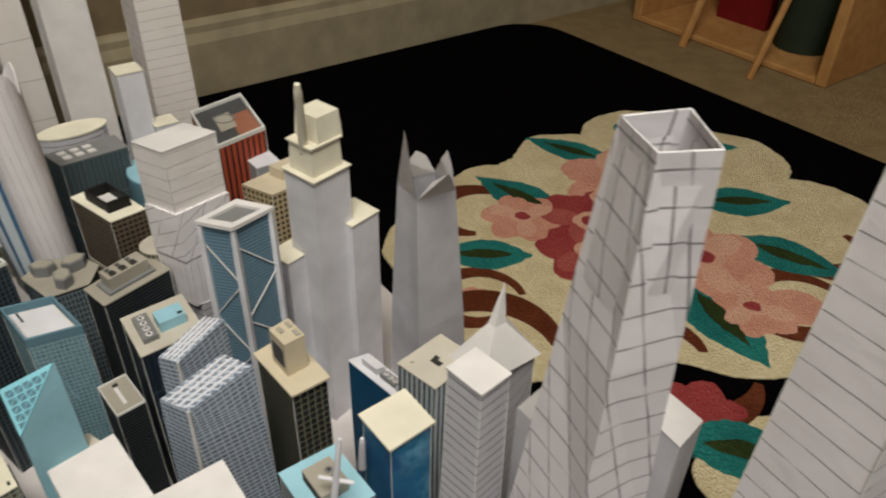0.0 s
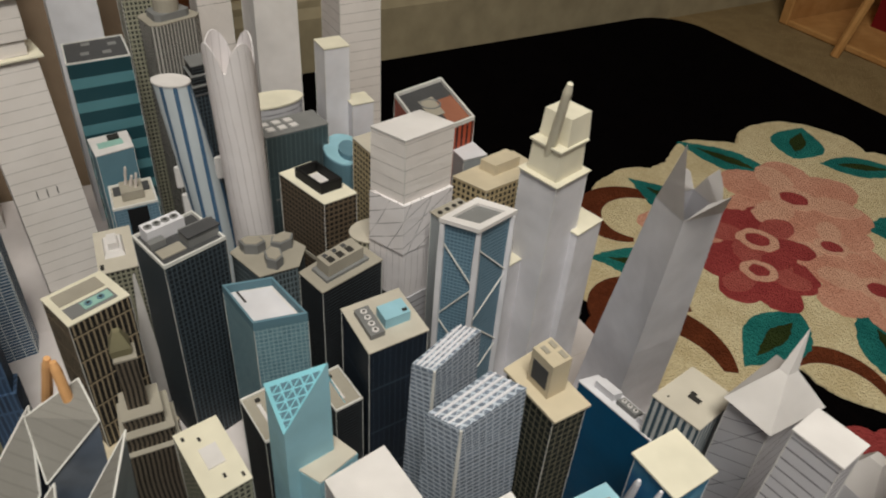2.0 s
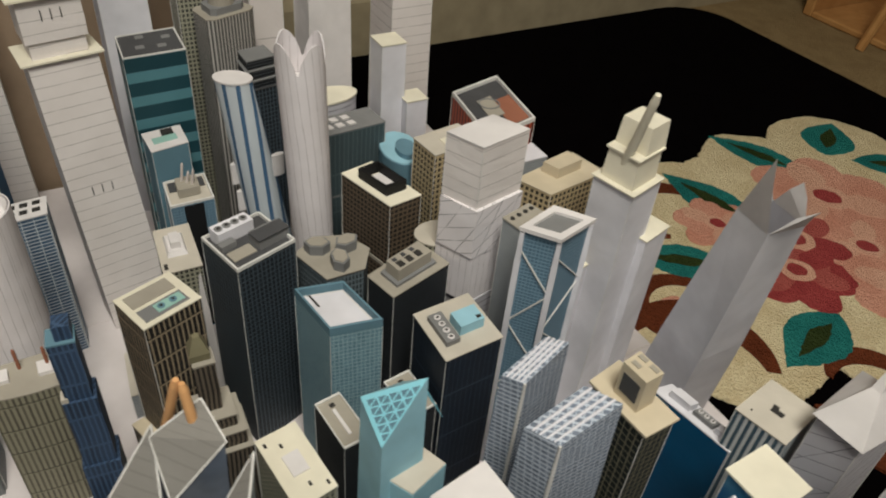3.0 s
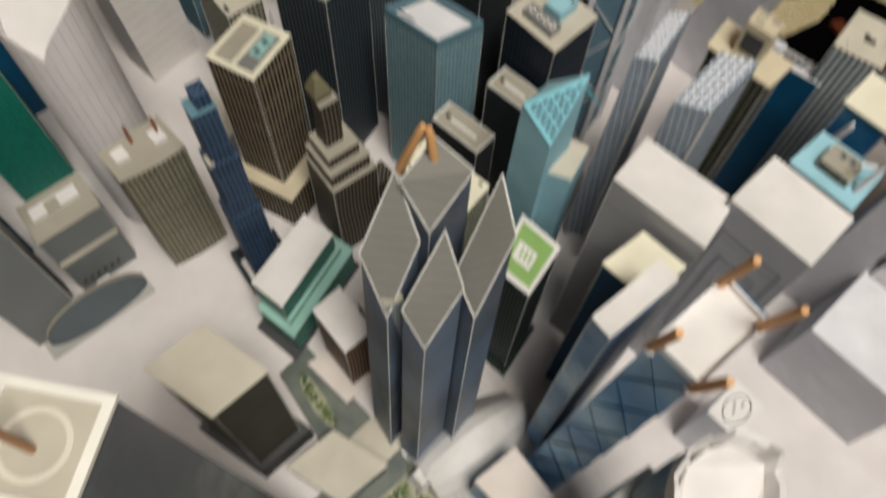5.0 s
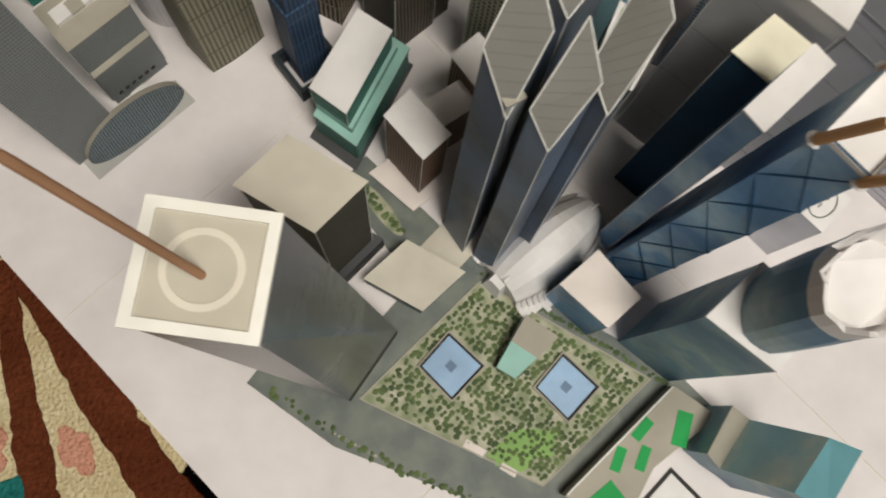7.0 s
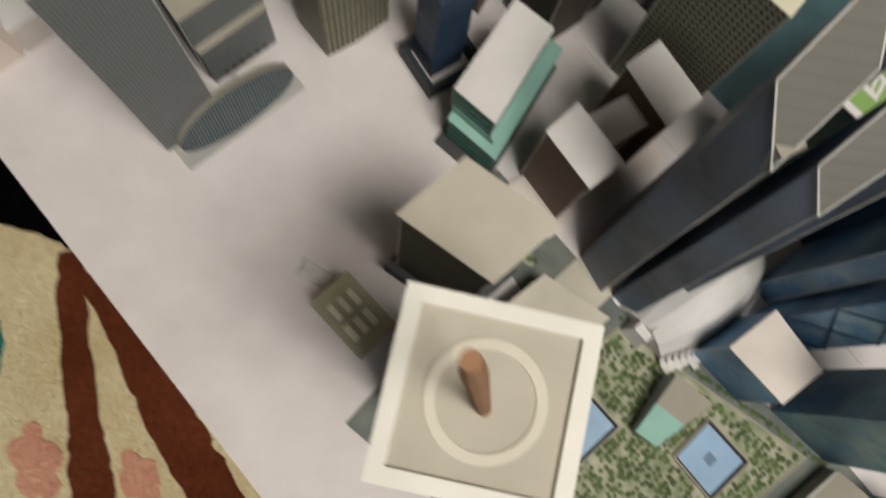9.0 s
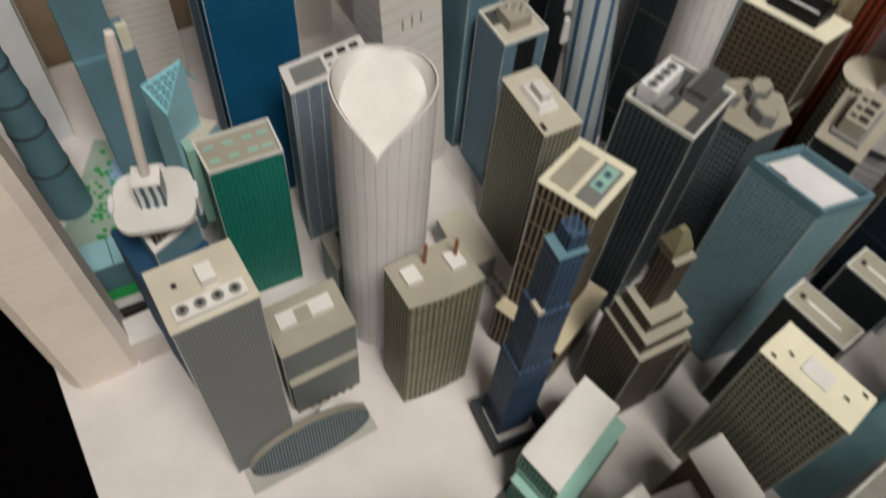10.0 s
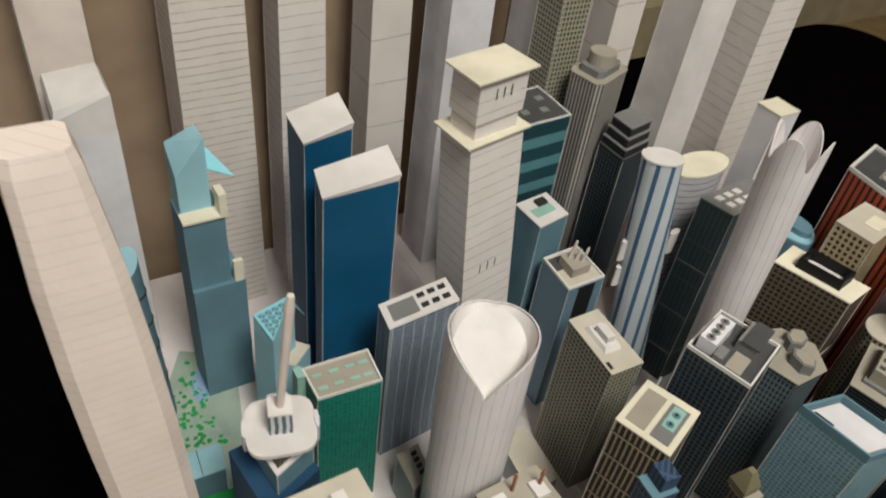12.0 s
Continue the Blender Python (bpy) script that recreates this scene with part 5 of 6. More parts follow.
# beige bank with green panels and the folded blue block beside it
a = thing("paper_block", -13.0, 3.5, "low beige paper deck with bright green panels", 0)
deck = [(-17.6, 1.1), (-11.3, 7.4), (-8.8, 5.8), (-12.6, 2.8), (-14.2, -0.2)]
part("deck", slab(deck, 0.04, 1.3), STONE, a)
for x, y, su, sv, t in ((-15.3, 1.0, 1.8, 1.3, 40), (-14.6, 3.2, 1.4, 0.6, 70), (-13.2, 3.3, 1.4, 0.6, 70), (-13.2, 4.9, 1.4, 0.6, 50), (-10.9, 5.0, 2.0, 0.9, 75)):
    part("green_panel", slab(dia(x, y, su, sv, t), 1.3, 1.34), GREEN_FLAT, a)
part("kerb", stick((-17.5, 1.2, 1.32), (-11.4, 7.35, 1.32), 0.07, n=4), PAPER_EDGE, a)
a = thing("paper_block", -8.2, 3.6, "folded paper block with beige, cloud and aqua roof panels", 0)
prof = [((-8.9, 6.4), (-10.4, 3.8), 3.4), ((-7.6, 5.7), (-9.4, 3.0), 2.6), ((-6.5, 5.0), (-8.4, 2.4), 8.4), ((-5.8, 4.5), (-7.6, 1.8), 9.8)]
for i, m_ in enumerate((STONE, CLOUD_LIT, AQUA)):
    (a0, b0, z0_), (a1, b1, z1_) = prof[i], prof[i + 1]
    part("roof_panel", loft([[(*a0, z0_), (*a1, z1_), (*b1, z1_), (*b0, z0_)], [(*a0, z0_ + 0.09), (*a1, z1_ + 0.09), (*b1, z1_ + 0.09), (*b0, z0_ + 0.09)]], True, True), m_, a)
    part("side_wall", loft([[(*a0, 0), (*a1, 0), (*b1, 0), (*b0, 0)], [(*a0, z0_), (*a1, z1_), (*b1, z1_), (*b0, z0_)]], False), CLOUD_GLASS, a)
sq2 = dia(-11.2, 0.2, 3.4, 3.0)
a = thing("printed_sheet", -11.2, 0.2, "white paper sheet with dark printed edge", 0, "printed sheet", "")
part("dark_sheet", slab(scaled(sq2, 1.15), 0.004, 0.05), INK, a)
part("white_sheet", slab(sq2, 0.05, 0.1), WHITE, a)

# ---- the western town ----
# grey tower with four fans on its roof
q = [(-49.1, 20.9), (-46.8, 23.4), (-44.6, 21.4), (-46.9, 18.9)]
a = tower("grey paper tower with cream roof and four fans", q, 15.6, GREY_MID, BEIGE, lip=0.08)
b = rbox(a, "fan_strip", q, 0.1, 0.92, 0.06, 0.3, 15.69, 16.0, WHITE)
fans(a, q, [(0.2, 0.18), (0.4, 0.18), (0.6, 0.18), (0.8, 0.18)], 16.0, 0.24, GREY_ROOF)
rbox(a, "roof_box", q, 0.5, 0.68, 0.42, 0.7, 15.69, 16.2, WHITE)
rbox(a, "roof_mark", q, 0.2, 0.26, 0.6, 0.66, 15.693, 15.8, INK)
# long low grey block with panel, and the ribbed ellipse
q = [(-47.6, 25.3), (-44.8, 28.3), (-42.7, 26.1), (-45.5, 23.1)]
a = tower("low grey paper block with white roof panel", q, 6.4, GREY_MID, STONE, name="paper_block")
b = rbox(a, "roof_panel", q, 0.12, 0.85, 0.45, 0.75, 6.49, 6.75, WHITE)
rbox(a, "roof_mark", q, 0.35, 0.55, 0.42, 0.7, 6.753, 6.8, STONE)
part("front_step", walls(scaled(q, 0.95, 0.3, -0.3), 0, 3.6), GREY_MID, a)
part("step_roof", slab(scaled(q, 0.97, 0.3, -0.3), 3.6, 3.7), STONE, a)
for i in range(6):
    part("lettering", slab(dia(-44.0 + i * 0.32, 22.6 + i * 0.33, 0.25, 0.06), 2.6, 2.8), INK, a)
a = thing("paper_shell", -43.9, 21.3, "ribbed grey paper half ellipse standing on the board", 0)
n = 30
face, back, foot = [], [], []
for i in range(n + 1):
    g = math.pi * i / n
    u_, k = -math.cos(g) * 3.5, math.sin(g)
    p = (-43.8 + u_ * 0.69, 21.6 + u_ * 0.72)
    foot.append((p[0] + 0.62 * k, p[1] - 0.6 * k, 0.05))
    face.append((p[0] - 0.1 * k, p[1] + 0.1 * k, 0.05 + 2.4 * k))
    back.append((p[0] - 0.3 - 0.1 * k, p[1] + 0.28 + 0.1 * k, 0.05 + 2.25 * k))
part("front_face", loft([foot, face], False, False, closed=False), ELLIPSE_PRINT, a)
rim0 = [(p[0] + 0.05, p[1] - 0.05, p[2] + 0.1) for p in face]
part("edge_band", loft([face, rim0, back, [(p[0], p[1], 0.01) for p in back]], False, False, closed=False), STONE, a)
for t0 in (5, 12, 19):
    part("glue_tab", slab(dia(back[t0][0] - 0.2, back[t0][1] + 0.2, 0.9, 0.4), max(0.02, back[t0][2] - 0.5), max(0.1, back[t0][2] - 0.42)), PAPER_EDGE, a)
part("base_sheet", slab(dia(-43.8, 21.4, 7.4, 1.9), 0.004, 0.03), paper("pale_grey_base", (186, 182, 178)), a)

# tall bottle shaped white tower with its small annex
a = thing("paper_tower", -57.6, 24.0, "tall warm white paper tower swelling in the middle, fine pencil bands", 0)
lo = dia(-57.4, 22.9, 3.6, 3.2)
rr = []
for z, k in ((0, 1.0), (8, 0.98), (15, 0.99), (20, 0.95), (24.5, 0.86), (29.4, 0.66), (30.2, 0.58)):
    c4 = []
    b4 = scaled(lo, k * 1.1)
    for j in range(4):
        p, r = b4[j], b4[(j + 1) % 4]
        for t in (0.14, 0.86):
            c4.append((p[0] + (r[0] - p[0]) * t - 1.25 * z / 30, p[1] + (r[1] - p[1]) * t - 0.4 * z / 30, z))
    rr.append(c4)
part("body", loft(rr, True), pencilled("warm_white_band_pencil", (236, 222, 214), pv=0.6, width=0.04, strength=0.22), a)
q = dia(-54.9, 24.4, 2.0, 1.8)
part("annex", walls(q, 0, 2.2), PINKISH, a)
part("annex_roof", slab(q, 2.2, 2.3), WHITE, a)

# white capped tower with rolled mast
q = [(-53.3, 25.3), (-52.0, 27.0), (-50.1, 25.8), (-50.9, 23.6)]
a = tower("dark paper tower with rounded white cap and rolled mast", scaled(q, 1.05), 12.6, SKY_BLUE_D, WHITE)
part("dark_storey", walls(scaled(q, 0.86), 12.7, 13.7), DARK_DECO, a)
cap = []
for i in range(40):
    g = 2 * math.pi * i / 40
    r = 1.72 / (abs(math.cos(g)) ** 4 + abs(math.sin(g)) ** 4) ** 0.25
    cap.append((centre(q)[0] + r * math.cos(g + radians(32)), centre(q)[1] + r * math.sin(g + radians(32))))
part("cap", slab(cap, 13.7, 13.95), WHITE, a)
for t in (32, 122, 212):
    x, y = centre(q)[0] + 1.78 * math.cos(radians(t)), centre(q)[1] + 1.78 * math.sin(radians(t))
    part("side_disc", slab(oval(x, y, 0.55, 0.12, t + 90, 14), 12.9, 14.1), WHITE_COOL, a)
b4 = dia(*centre(q), 1.1, 1.1, 30)
part("mast_base", walls(b4, 13.95, 15.4), GREY_STRIPE, a)
part("mast_base_roof", slab(grown(b4, 0.05), 15.4, 15.5), WHITE, a)
part("mast", stick((centre(q)[0], centre(q)[1], 15.4), (centre(q)[0] + 0.7, centre(q)[1] + 0.2, 23.0), 0.2, 0.24), PINKISH, a)
part("podium", walls(scaled(q, 1.5, -0.2, -0.4), 0, 11.0), NAVY, a)

# emerald tower
q = [(-52.9, 30.6), (-50.0, 33.4), (-48.4, 31.6), (-51.2, 29.0)]
a = tower("emerald green paper tower with glossy printed roof", q, 11.676, EMERALD, STONE, parapet=0.22, inset=0.95)
for s in (0.15, 0.4, 0.65, 0.85):
    for t in (0.25, 0.65):
        rbox(a, "roof_mark", q, s - 0.07, s + 0.07, t, t + 0.1, 11.739, 11.796, MINT)
rbox(a, "side_fin", q, -0.12, 0.0, 0.75, 1.1, 6.0, 11.876, MINT)

# park map with low blue blocks, the folded tower and its neighbours
a = thing("printed_map", -61.5, 32.0, "printed park map with green trees and pale pond", 0, "printed sheet", "")
part("park_sheet", slab([(-66.6, 37.6), (-62.6, 38.8), (-56.4, 29.6), (-60.2, 25.6), (-64.2, 30.0)], 0.004, 0.05), MAP_GREEN, a)
part("pond", slab(blob(-63.4, 35.4, 1.7, 0.7, 120, rough=0.2), 0.05, 0.07), WATER, a)
bm = bmesh.new()
bm.loops.layers.uv.new("UVMap")
for i in range(90):
    t = rnd.random()
    x, y = -65.0 + 5.4 * t + rnd.uniform(-0.7, 0.7), 35.0 - 5.4 * t + rnd.uniform(-0.9, 0.9) + (1.0 if i % 2 else -0.6)
    clump(bm, x, y, 0.052, rnd.uniform(0.12, 0.22))
tagged(part("printed_trees", bm, GREEN_FLAT, a, "small bright green printed trees"), kind="stuff")
q = [(-60.7, 27.5), (-58.3, 29.8), (-56.6, 27.8), (-58.8, 25.7)]
a = tower("low pale blue paper block over a green strip", sub(q, 0, 0.95, 0.25, 1.0), 2.9, SKY_BLUE_D, SKY_BLUE, name="paper_block")
rbox(a, "roof_joint", q, 0.5, 0.515, 0.25, 1.0, 2.993, 3.02, INK)
rbox(a, "green_strip", q, -0.2, 1.2, -0.05, 0.22, 0.0, 0.7, GREEN_FLAT)
rbox(a, "white_strip", q, -0.2, 1.2, -0.4, -0.06, 0.0, 0.6, WHITE)
rbox(a, "dark_base", q, -0.25, 1.2, -0.6, -0.41, 0.0, 1.0, INK)
a = thing("paper_tower", -64.6, 31.8, "light blue twisted paper cylinder tower with slanted top", 0)
rr = []
for i in range(9):
    z = 15.4 * i / 8
    r = 1.35 - 0.07 * i
    rr.append([(-64.9 + 0.12 * i + r * math.cos(2 * math.pi * j / 24), 32.0 - 0.12 * i + r * math.sin(2 * math.pi * j / 24), z + (0.7 * math.sin(2 * math.pi * j / 24) if i == 8 else 0)) for j in range(24)])
part("body", loft(rr, False), SKY_BLUE_D, a)
part("top", loft([rr[-1], [(p[0], p[1], p[2] + 0.05) for p in rr[-1]]], True), SKY_BLUE, a)
for z in (4.5, 8.0, 10.5, 13.0):
    k = z / 15.4 * 8
    part("paper_joint", disc(-64.9 + 0.12 * k, 32.0 - 0.12 * k, 1.41 - 0.07 * k, z, z + 0.09, 24, 1.40 - 0.07 * k), INK, a)
a = folded(-56.5, 34.2, 0.72, 11.2, "small light blue paper tower with latticed triangular crown", 20)
a = thing("paper_tower", -62.0, 37.0, "tall light blue paper tower with setbacks and folded crown", 0)
q = dia(-62.3, 37.0, 3.4, 3.2)
part("lower_body", walls(q, 0, 10.5), SKY_BLUE_D, a)
part("middle_body", walls(sub(q, 0.0, 0.75, 0.1, 1.0), 10.5, 15.9), SKY_BLUE_D, a)
part("ledge", slab(sub(q, 0.0, 0.8, 0.05, 0.4), 15.9, 16.05), CREAM, a)
part("ledge_upright", slab(sub(q, 0.66, 0.8, 0.05, 0.4), 16.05, 17.6), CREAM, a)
part("side_card", slab(sub(q, 0.8, 0.98, 0.02, 0.12), 9.0, 12.2), CREAM, a)
u4 = sub(q, 0.05, 0.6, 0.4, 1.0)
part("upper_body", loft([ring(u4, 15.9), [(*u4[0], 20.0), (*u4[1], 20.8), (*u4[2], 21.0), (*u4[3], 18.6)]], True), SKY_BLUE, a)
f3 = [(*u4[2], 18.8), (u4[2][0] + 1.6, u4[2][1] + 0.3, 18.6), (*u4[1], 19.8)]
part("fold", loft([f3, [(p[0], p[1], p[2] + 0.08) for p in f3]], True, True), AQUA, a)

# cobalt towers with white roofs
for q, h in (([(-55.3, 37.9), (-52.3, 41.5), (-50.7, 39.4), (-53.9, 35.8)], 19.9), ([(-58.8, 41.5), (-56.8, 44.6), (-54.8, 42.2), (-56.6, 39.2)], 20.7)):
    a = tower("tall cobalt blue paper tower with curled white roof", q, h, COBALT, None)
    part("roof", loft([[(*p, h + 0.02) for p in q], [(*p, h + z) for p, z in zip(grown(q, 0.1), (0.35, 0.75, 0.5, 0.2))]], True), WHITE, a)

# white and blue striped tower
q = [(-50.3, 36.0), (-47.3, 39.9), (-45.9, 38.3), (-49.0, 34.4)]
a = tower("white and blue striped paper tower with printed roof", q, 12.929, BLUE_WHITE, WHITE, lip=0.08)
rbox(a, "roof_pool", q, 0.08, 0.46, 0.18, 0.82, 13.022, 13.069, GREY_ROOF)
for s in (0.56, 0.72, 0.88):
    for t in (0.25, 0.65):
        rbox(a, "roof_vent", q, s - 0.05, s + 0.05, t, t + 0.16, 13.022, 13.129, INK)
# white scalloped round tower
a = thing("paper_tower", -42.7, 30.3, "white pencilled paper tower with scalloped round top", 0)
part("shell", petal_shell(-42.7, 30.5, 2.25, 19.4, 2, 3.0, 282, taper=1.0, sink=3.5, rear=0.1), WH_UP, a)
lining = []
for i in range(64):
    g = 2 * math.pi * i / 64
    d = 3.0 * (1.0 if math.cos(g - radians(282)) > 0 else 0.1)
    lining.append((-42.7 + 2.12 * math.cos(g), 30.5 + 2.12 * math.sin(g), 19.35 - d * (1 - abs(math.sin(g - radians(282))) ** 0.55)))
mid = [(p[0] * 0.88 - 42.7 * 0.12, p[1] * 0.88 + 30.5 * 0.12, 17.9 + 0.58 * ((p[0] + 42.7) * math.cos(radians(102)) + (p[1] - 30.5) * math.sin(radians(102)))) for p in lining]
part("lining", loft([[(p[0], p[1], 13.2) for p in lining], lining, mid], True), WHITE, a, "smooth white paper sheet closing the top")
# low boxes between
q = [(-47.2, 32.2), (-46.2, 33.5), (-44.8, 31.8), (-45.4, 30.3)]
a = tower("small grey paper block with vents", q, 4.0, GREY_FINE, STONE, name="paper_block")
for t in (0.2, 0.4, 0.6, 0.8):
    rbox(a, "roof_vent", q, 0.55, 0.8, t - 0.06, t + 0.06, 4.093, 4.18, INK)
q = [(-41.2, 36.9), (-39.8, 38.6), (-36.9, 35.4), (-38.4, 33.8)]
a = tower("long low cream paper block", q, 2.4, GREY_FINE, BEIGE, name="paper_block")
# caption strip: two lines of printed words
cap_strip = thing("caption_strip", -35.8, 34.6, "white paper strip with printed building name", 0, "label strip", "")
part("strip", slab(dia(-36.3, 34.6, 1.6, 4.6), 0.004, 0.04), WHITE, cap_strip)
for txt, off in (("Union Bank Plaza", 0.32), ("Los Angeles", -0.32)):
    cu = bpy.data.curves.new("caption", "FONT")
    cu.body, cu.size, cu.align_x, cu.align_y = txt, 0.0052, "CENTER", "CENTER"
    ob = new("caption_text", cu)
    ob.data.materials.append(INK)
    ob.parent = cap_strip
    a_ = radians(47)
    ob.matrix_local = Matrix.Translation(((-0.5 + off * math.cos(a_)) * CM, (0 + off * math.sin(a_)) * CM, 0.045 * CM)) @ pose(0, 0, 0, 0, 0, -43)
# triangular white scrap by the striped tower
a = thing("paper_scrap", -33.9, 35.2, "folded white paper scrap leaning between towers", 0, "paper scrap", "")
part("sheet", loft([[(-34.2, 36.0, 0), (-32.8, 37.2, 0), (-33.0, 37.4, 0)], [(-33.3, 36.6, 13.0), (-33.2, 36.7, 13.2), (-33.25, 36.72, 13.2)]], True, True), WHITE, a)

# white brick-lined tower with cream plates
a = thing("paper_tower", -47.8, 45.2, "tall white paper tower with pencilled bricks and cream plates", 0)
q = [(-49.6, 43.2), (-47.2, 46.8), (-44.8, 45.2), (-47.2, 41.4)]
part("body", walls(scaled(q, 1.04, 2.0, -0.6), 0, 22.00, scaled(q, 0.98)), WH_LINES, a)
part("plate", slab(scaled(q, 1.16), 22.00, 22.12), CREAM, a)
part("neck", walls(scaled(q, 0.78), 22.12, 23.20), WH_LINES, a)
part("upper_box", walls(scaled(q, 0.86), 23.20, 26.00), WH_LINES, a)
part("cap", slab(scaled(q, 1.08), 26.00, 26.12), CREAM, a)
for z in (12.0, 24.60):
    for s in (0.35, 0.5, 0.65):
        p = at(scaled(q, 1.03, 0.8, -0.3) if z < 20 else scaled(q, 0.88), s, -0.012)
        part("brick_line", stick((*p, z), (*p, z + 0.7), 0.035, n=4), INK, a)

# ---- back row of tall plain towers against the wall ----
for q, h, m_, lab in (
        (dia(-31.0, 66.0, 4.0, 4.4), 38, WH_LINES, "tall white paper tower with drawn entrance arch"),
        (dia(-36.0, 61.0, 3.8, 3.6), 40, WHITE, "tall plain white paper tower"),
        (dia(-28.8, 57.2, 2.0, 2.0), 21.4, WHITE_COOL, "slim white paper tower with cream roof"),
        (dia(-26.9, 57.8, 1.8, 1.8), 16.9, WHITE_COOL, "small white paper tower with cream roof"),
        (dia(-41.5, 61.0, 3.0, 2.8), 36, WH_FEW, "slender white paper tower with sparse lines"),
        (dia(-47.0, 59.5, 3.2, 3.4), 40, WHITE, "tall plain white paper tower"),
        (dia(-52.6, 57.5, 4.0, 3.8), 40, WHITE_COOL, "tall plain white paper tower"),
        (dia(-57.6, 54.6, 3.4, 3.4), 38, WH_FEW, "slender white paper tower with sparse lines"),
        (dia(-62.4, 50.2, 3.6, 3.2), 40, WH_LINES, "tall white paper tower with ruled lines"),
        (dia(-66.6, 45.4, 5.0, 4.2), 42, WH_LINES_W, "broad white paper tower with many ruled lines"),
        (dia(-73.8, 40.5, 3.8, 3.6), 40, PINKISH, "tall plain white paper tower")):
    a = tower(lab, q, h, m_, CREAM if h < 30 else WHITE, lip=0.06, top=scaled(q, 0.86) if h > 30 else None)
q = dia(-45.0, 56.2, 2.4, 2.6)
a = tower("grey gridded paper tower", q, 34, OLIVE_GRID, STONE)
# white tower with folded open top
q = dia(-70.2, 37.3, 3.3, 3.2)
a = tower("white paper tower with drawn strips and curled open top", q, 19.6, WHITE_COOL, None)
for s in (0.35, 0.5):
    part("pencil_line", stick((*at(q, -0.006, s), 8.0), (*at(q, -0.006, s - 0.04), 19.4), 0.03, n=4), GREY_ROOF, a)
part("curled_top", loft([ring(q, 19.6), [(*p, 19.6 + z) for p, z in zip(scaled(q, 1.0), (2.2, 2.6, 2.4, 1.2))], [(*p, 19.7 + z) for p, z in zip(scaled(q, 0.9), (2.6, 2.9, 2.6, 1.7))]], True), WHITE, a)
# ---- rug pattern ----
def field(x, y):
    """Plan of the flower field on the rug."""
    return x - 2.3, 1.1 * y - 4.0


PILE_PALE = fibre("pale_pink_rug_pile", (232, 186, 160), (212, 156, 132), 260, 0.9)
PILE_ROSE = fibre("rose_rug_pile", (190, 104, 94), (160, 76, 72), 260, 0.9)
for j, (x, y, rx, ry) in enumerate(((19, 79, 21, 18), (19.5, 98, 9, 8.5), (30, 94, 8, 8), (38.5, 84, 8, 7.5), (9.5, 91, 7.5, 6.5), (2, 80, 8, 7.5), (-2, 70, 8, 8), (36, 72, 10, 9), (6, 61, 9, 8), (25, 65, 12, 8), (31, 47, 10, 6))):
    pile("cream_field", blob(*field(x, y), rx, ry * 1.12, 0, seed=3.0 + j, rough=0.08), 0.22 + 0.006 * j, PILE_CREAM)
pile("flower", blob(*field(22, 52.6), 3.6, 3.0, 0, 5, 0.3, seed=7.0), 0.36, PILE_RED)
for j, (x, y, l, w, t) in enumerate(((18.6, 101, 10, 7, 80), (9.0, 93, 13, 5.2, 160), (26.5, 97.5, 11, 5, 10), (3.4, 81, 13, 6, 150), (0.8, 69, 11, 5.4, 190), (13.7, 62.6, 11, 6, 240),
                      (30.5, 85, 12, 6.5, 10), (34, 75, 13, 6.5, -25), (25.4, 63.7, 14, 7, -60), (25.3, 49, 11, 6, 0))):
    pile("leaf", leafy(*field(x, y), l, w, t), 0.34 + 0.003 * j, PILE_TEAL)
    pile("leaf_vein", leafy(*field(x, y), l * 0.62, w * 0.3, t), 0.4 + 0.003 * j, PILE_OLIVE)
for j, (x, y, r, m_, s) in enumerate(((17.0, 86.6, 8.4, PILE_PINK, 1.0), (12.6, 77.0, 6.8, PILE_RED, 2.0), (20.4, 78.6, 5.6, PILE_PINK, 2.6), (12.6, 71.8, 5.8, PILE_RED, 3.0), (24.5, 73.0, 6.8, PILE_PINK, 4.0), (28.5, 66, 4.4, PILE_PINK, 5.0), (4.5, 76.5, 4.6, PILE_PINK, 6.0))):
    x, y = field(x, y)
    pile("flower", blob(x, y, r, r * 0.95, s * 40, 6, 0.3, seed=s), 0.375 + 0.004 * j, m_)
    for k in range(6):
        g = k * 1.05 + s
        pile("petal", blob(x + r * 0.55 * math.cos(g), y + r * 0.55 * math.sin(g), r * 0.36, r * 0.25, math.degrees(g), n=20), 0.42 + 0.012 * k + 0.0017 * j, (PILE_PALE if k % 2 else PILE_PINK) if m_ is PILE_PINK else (PILE_ROSE if k % 2 else PILE_RED))
    pile("flower_ring", blob(x, y, r * 0.34, r * 0.3, 0, n=24), 0.5, PILE_PALE)
    pile("flower_heart", blob(x, y, r * 0.2, r * 0.17, 0, n=20), 0.53, PILE_RED)


LIFT = [0.0]


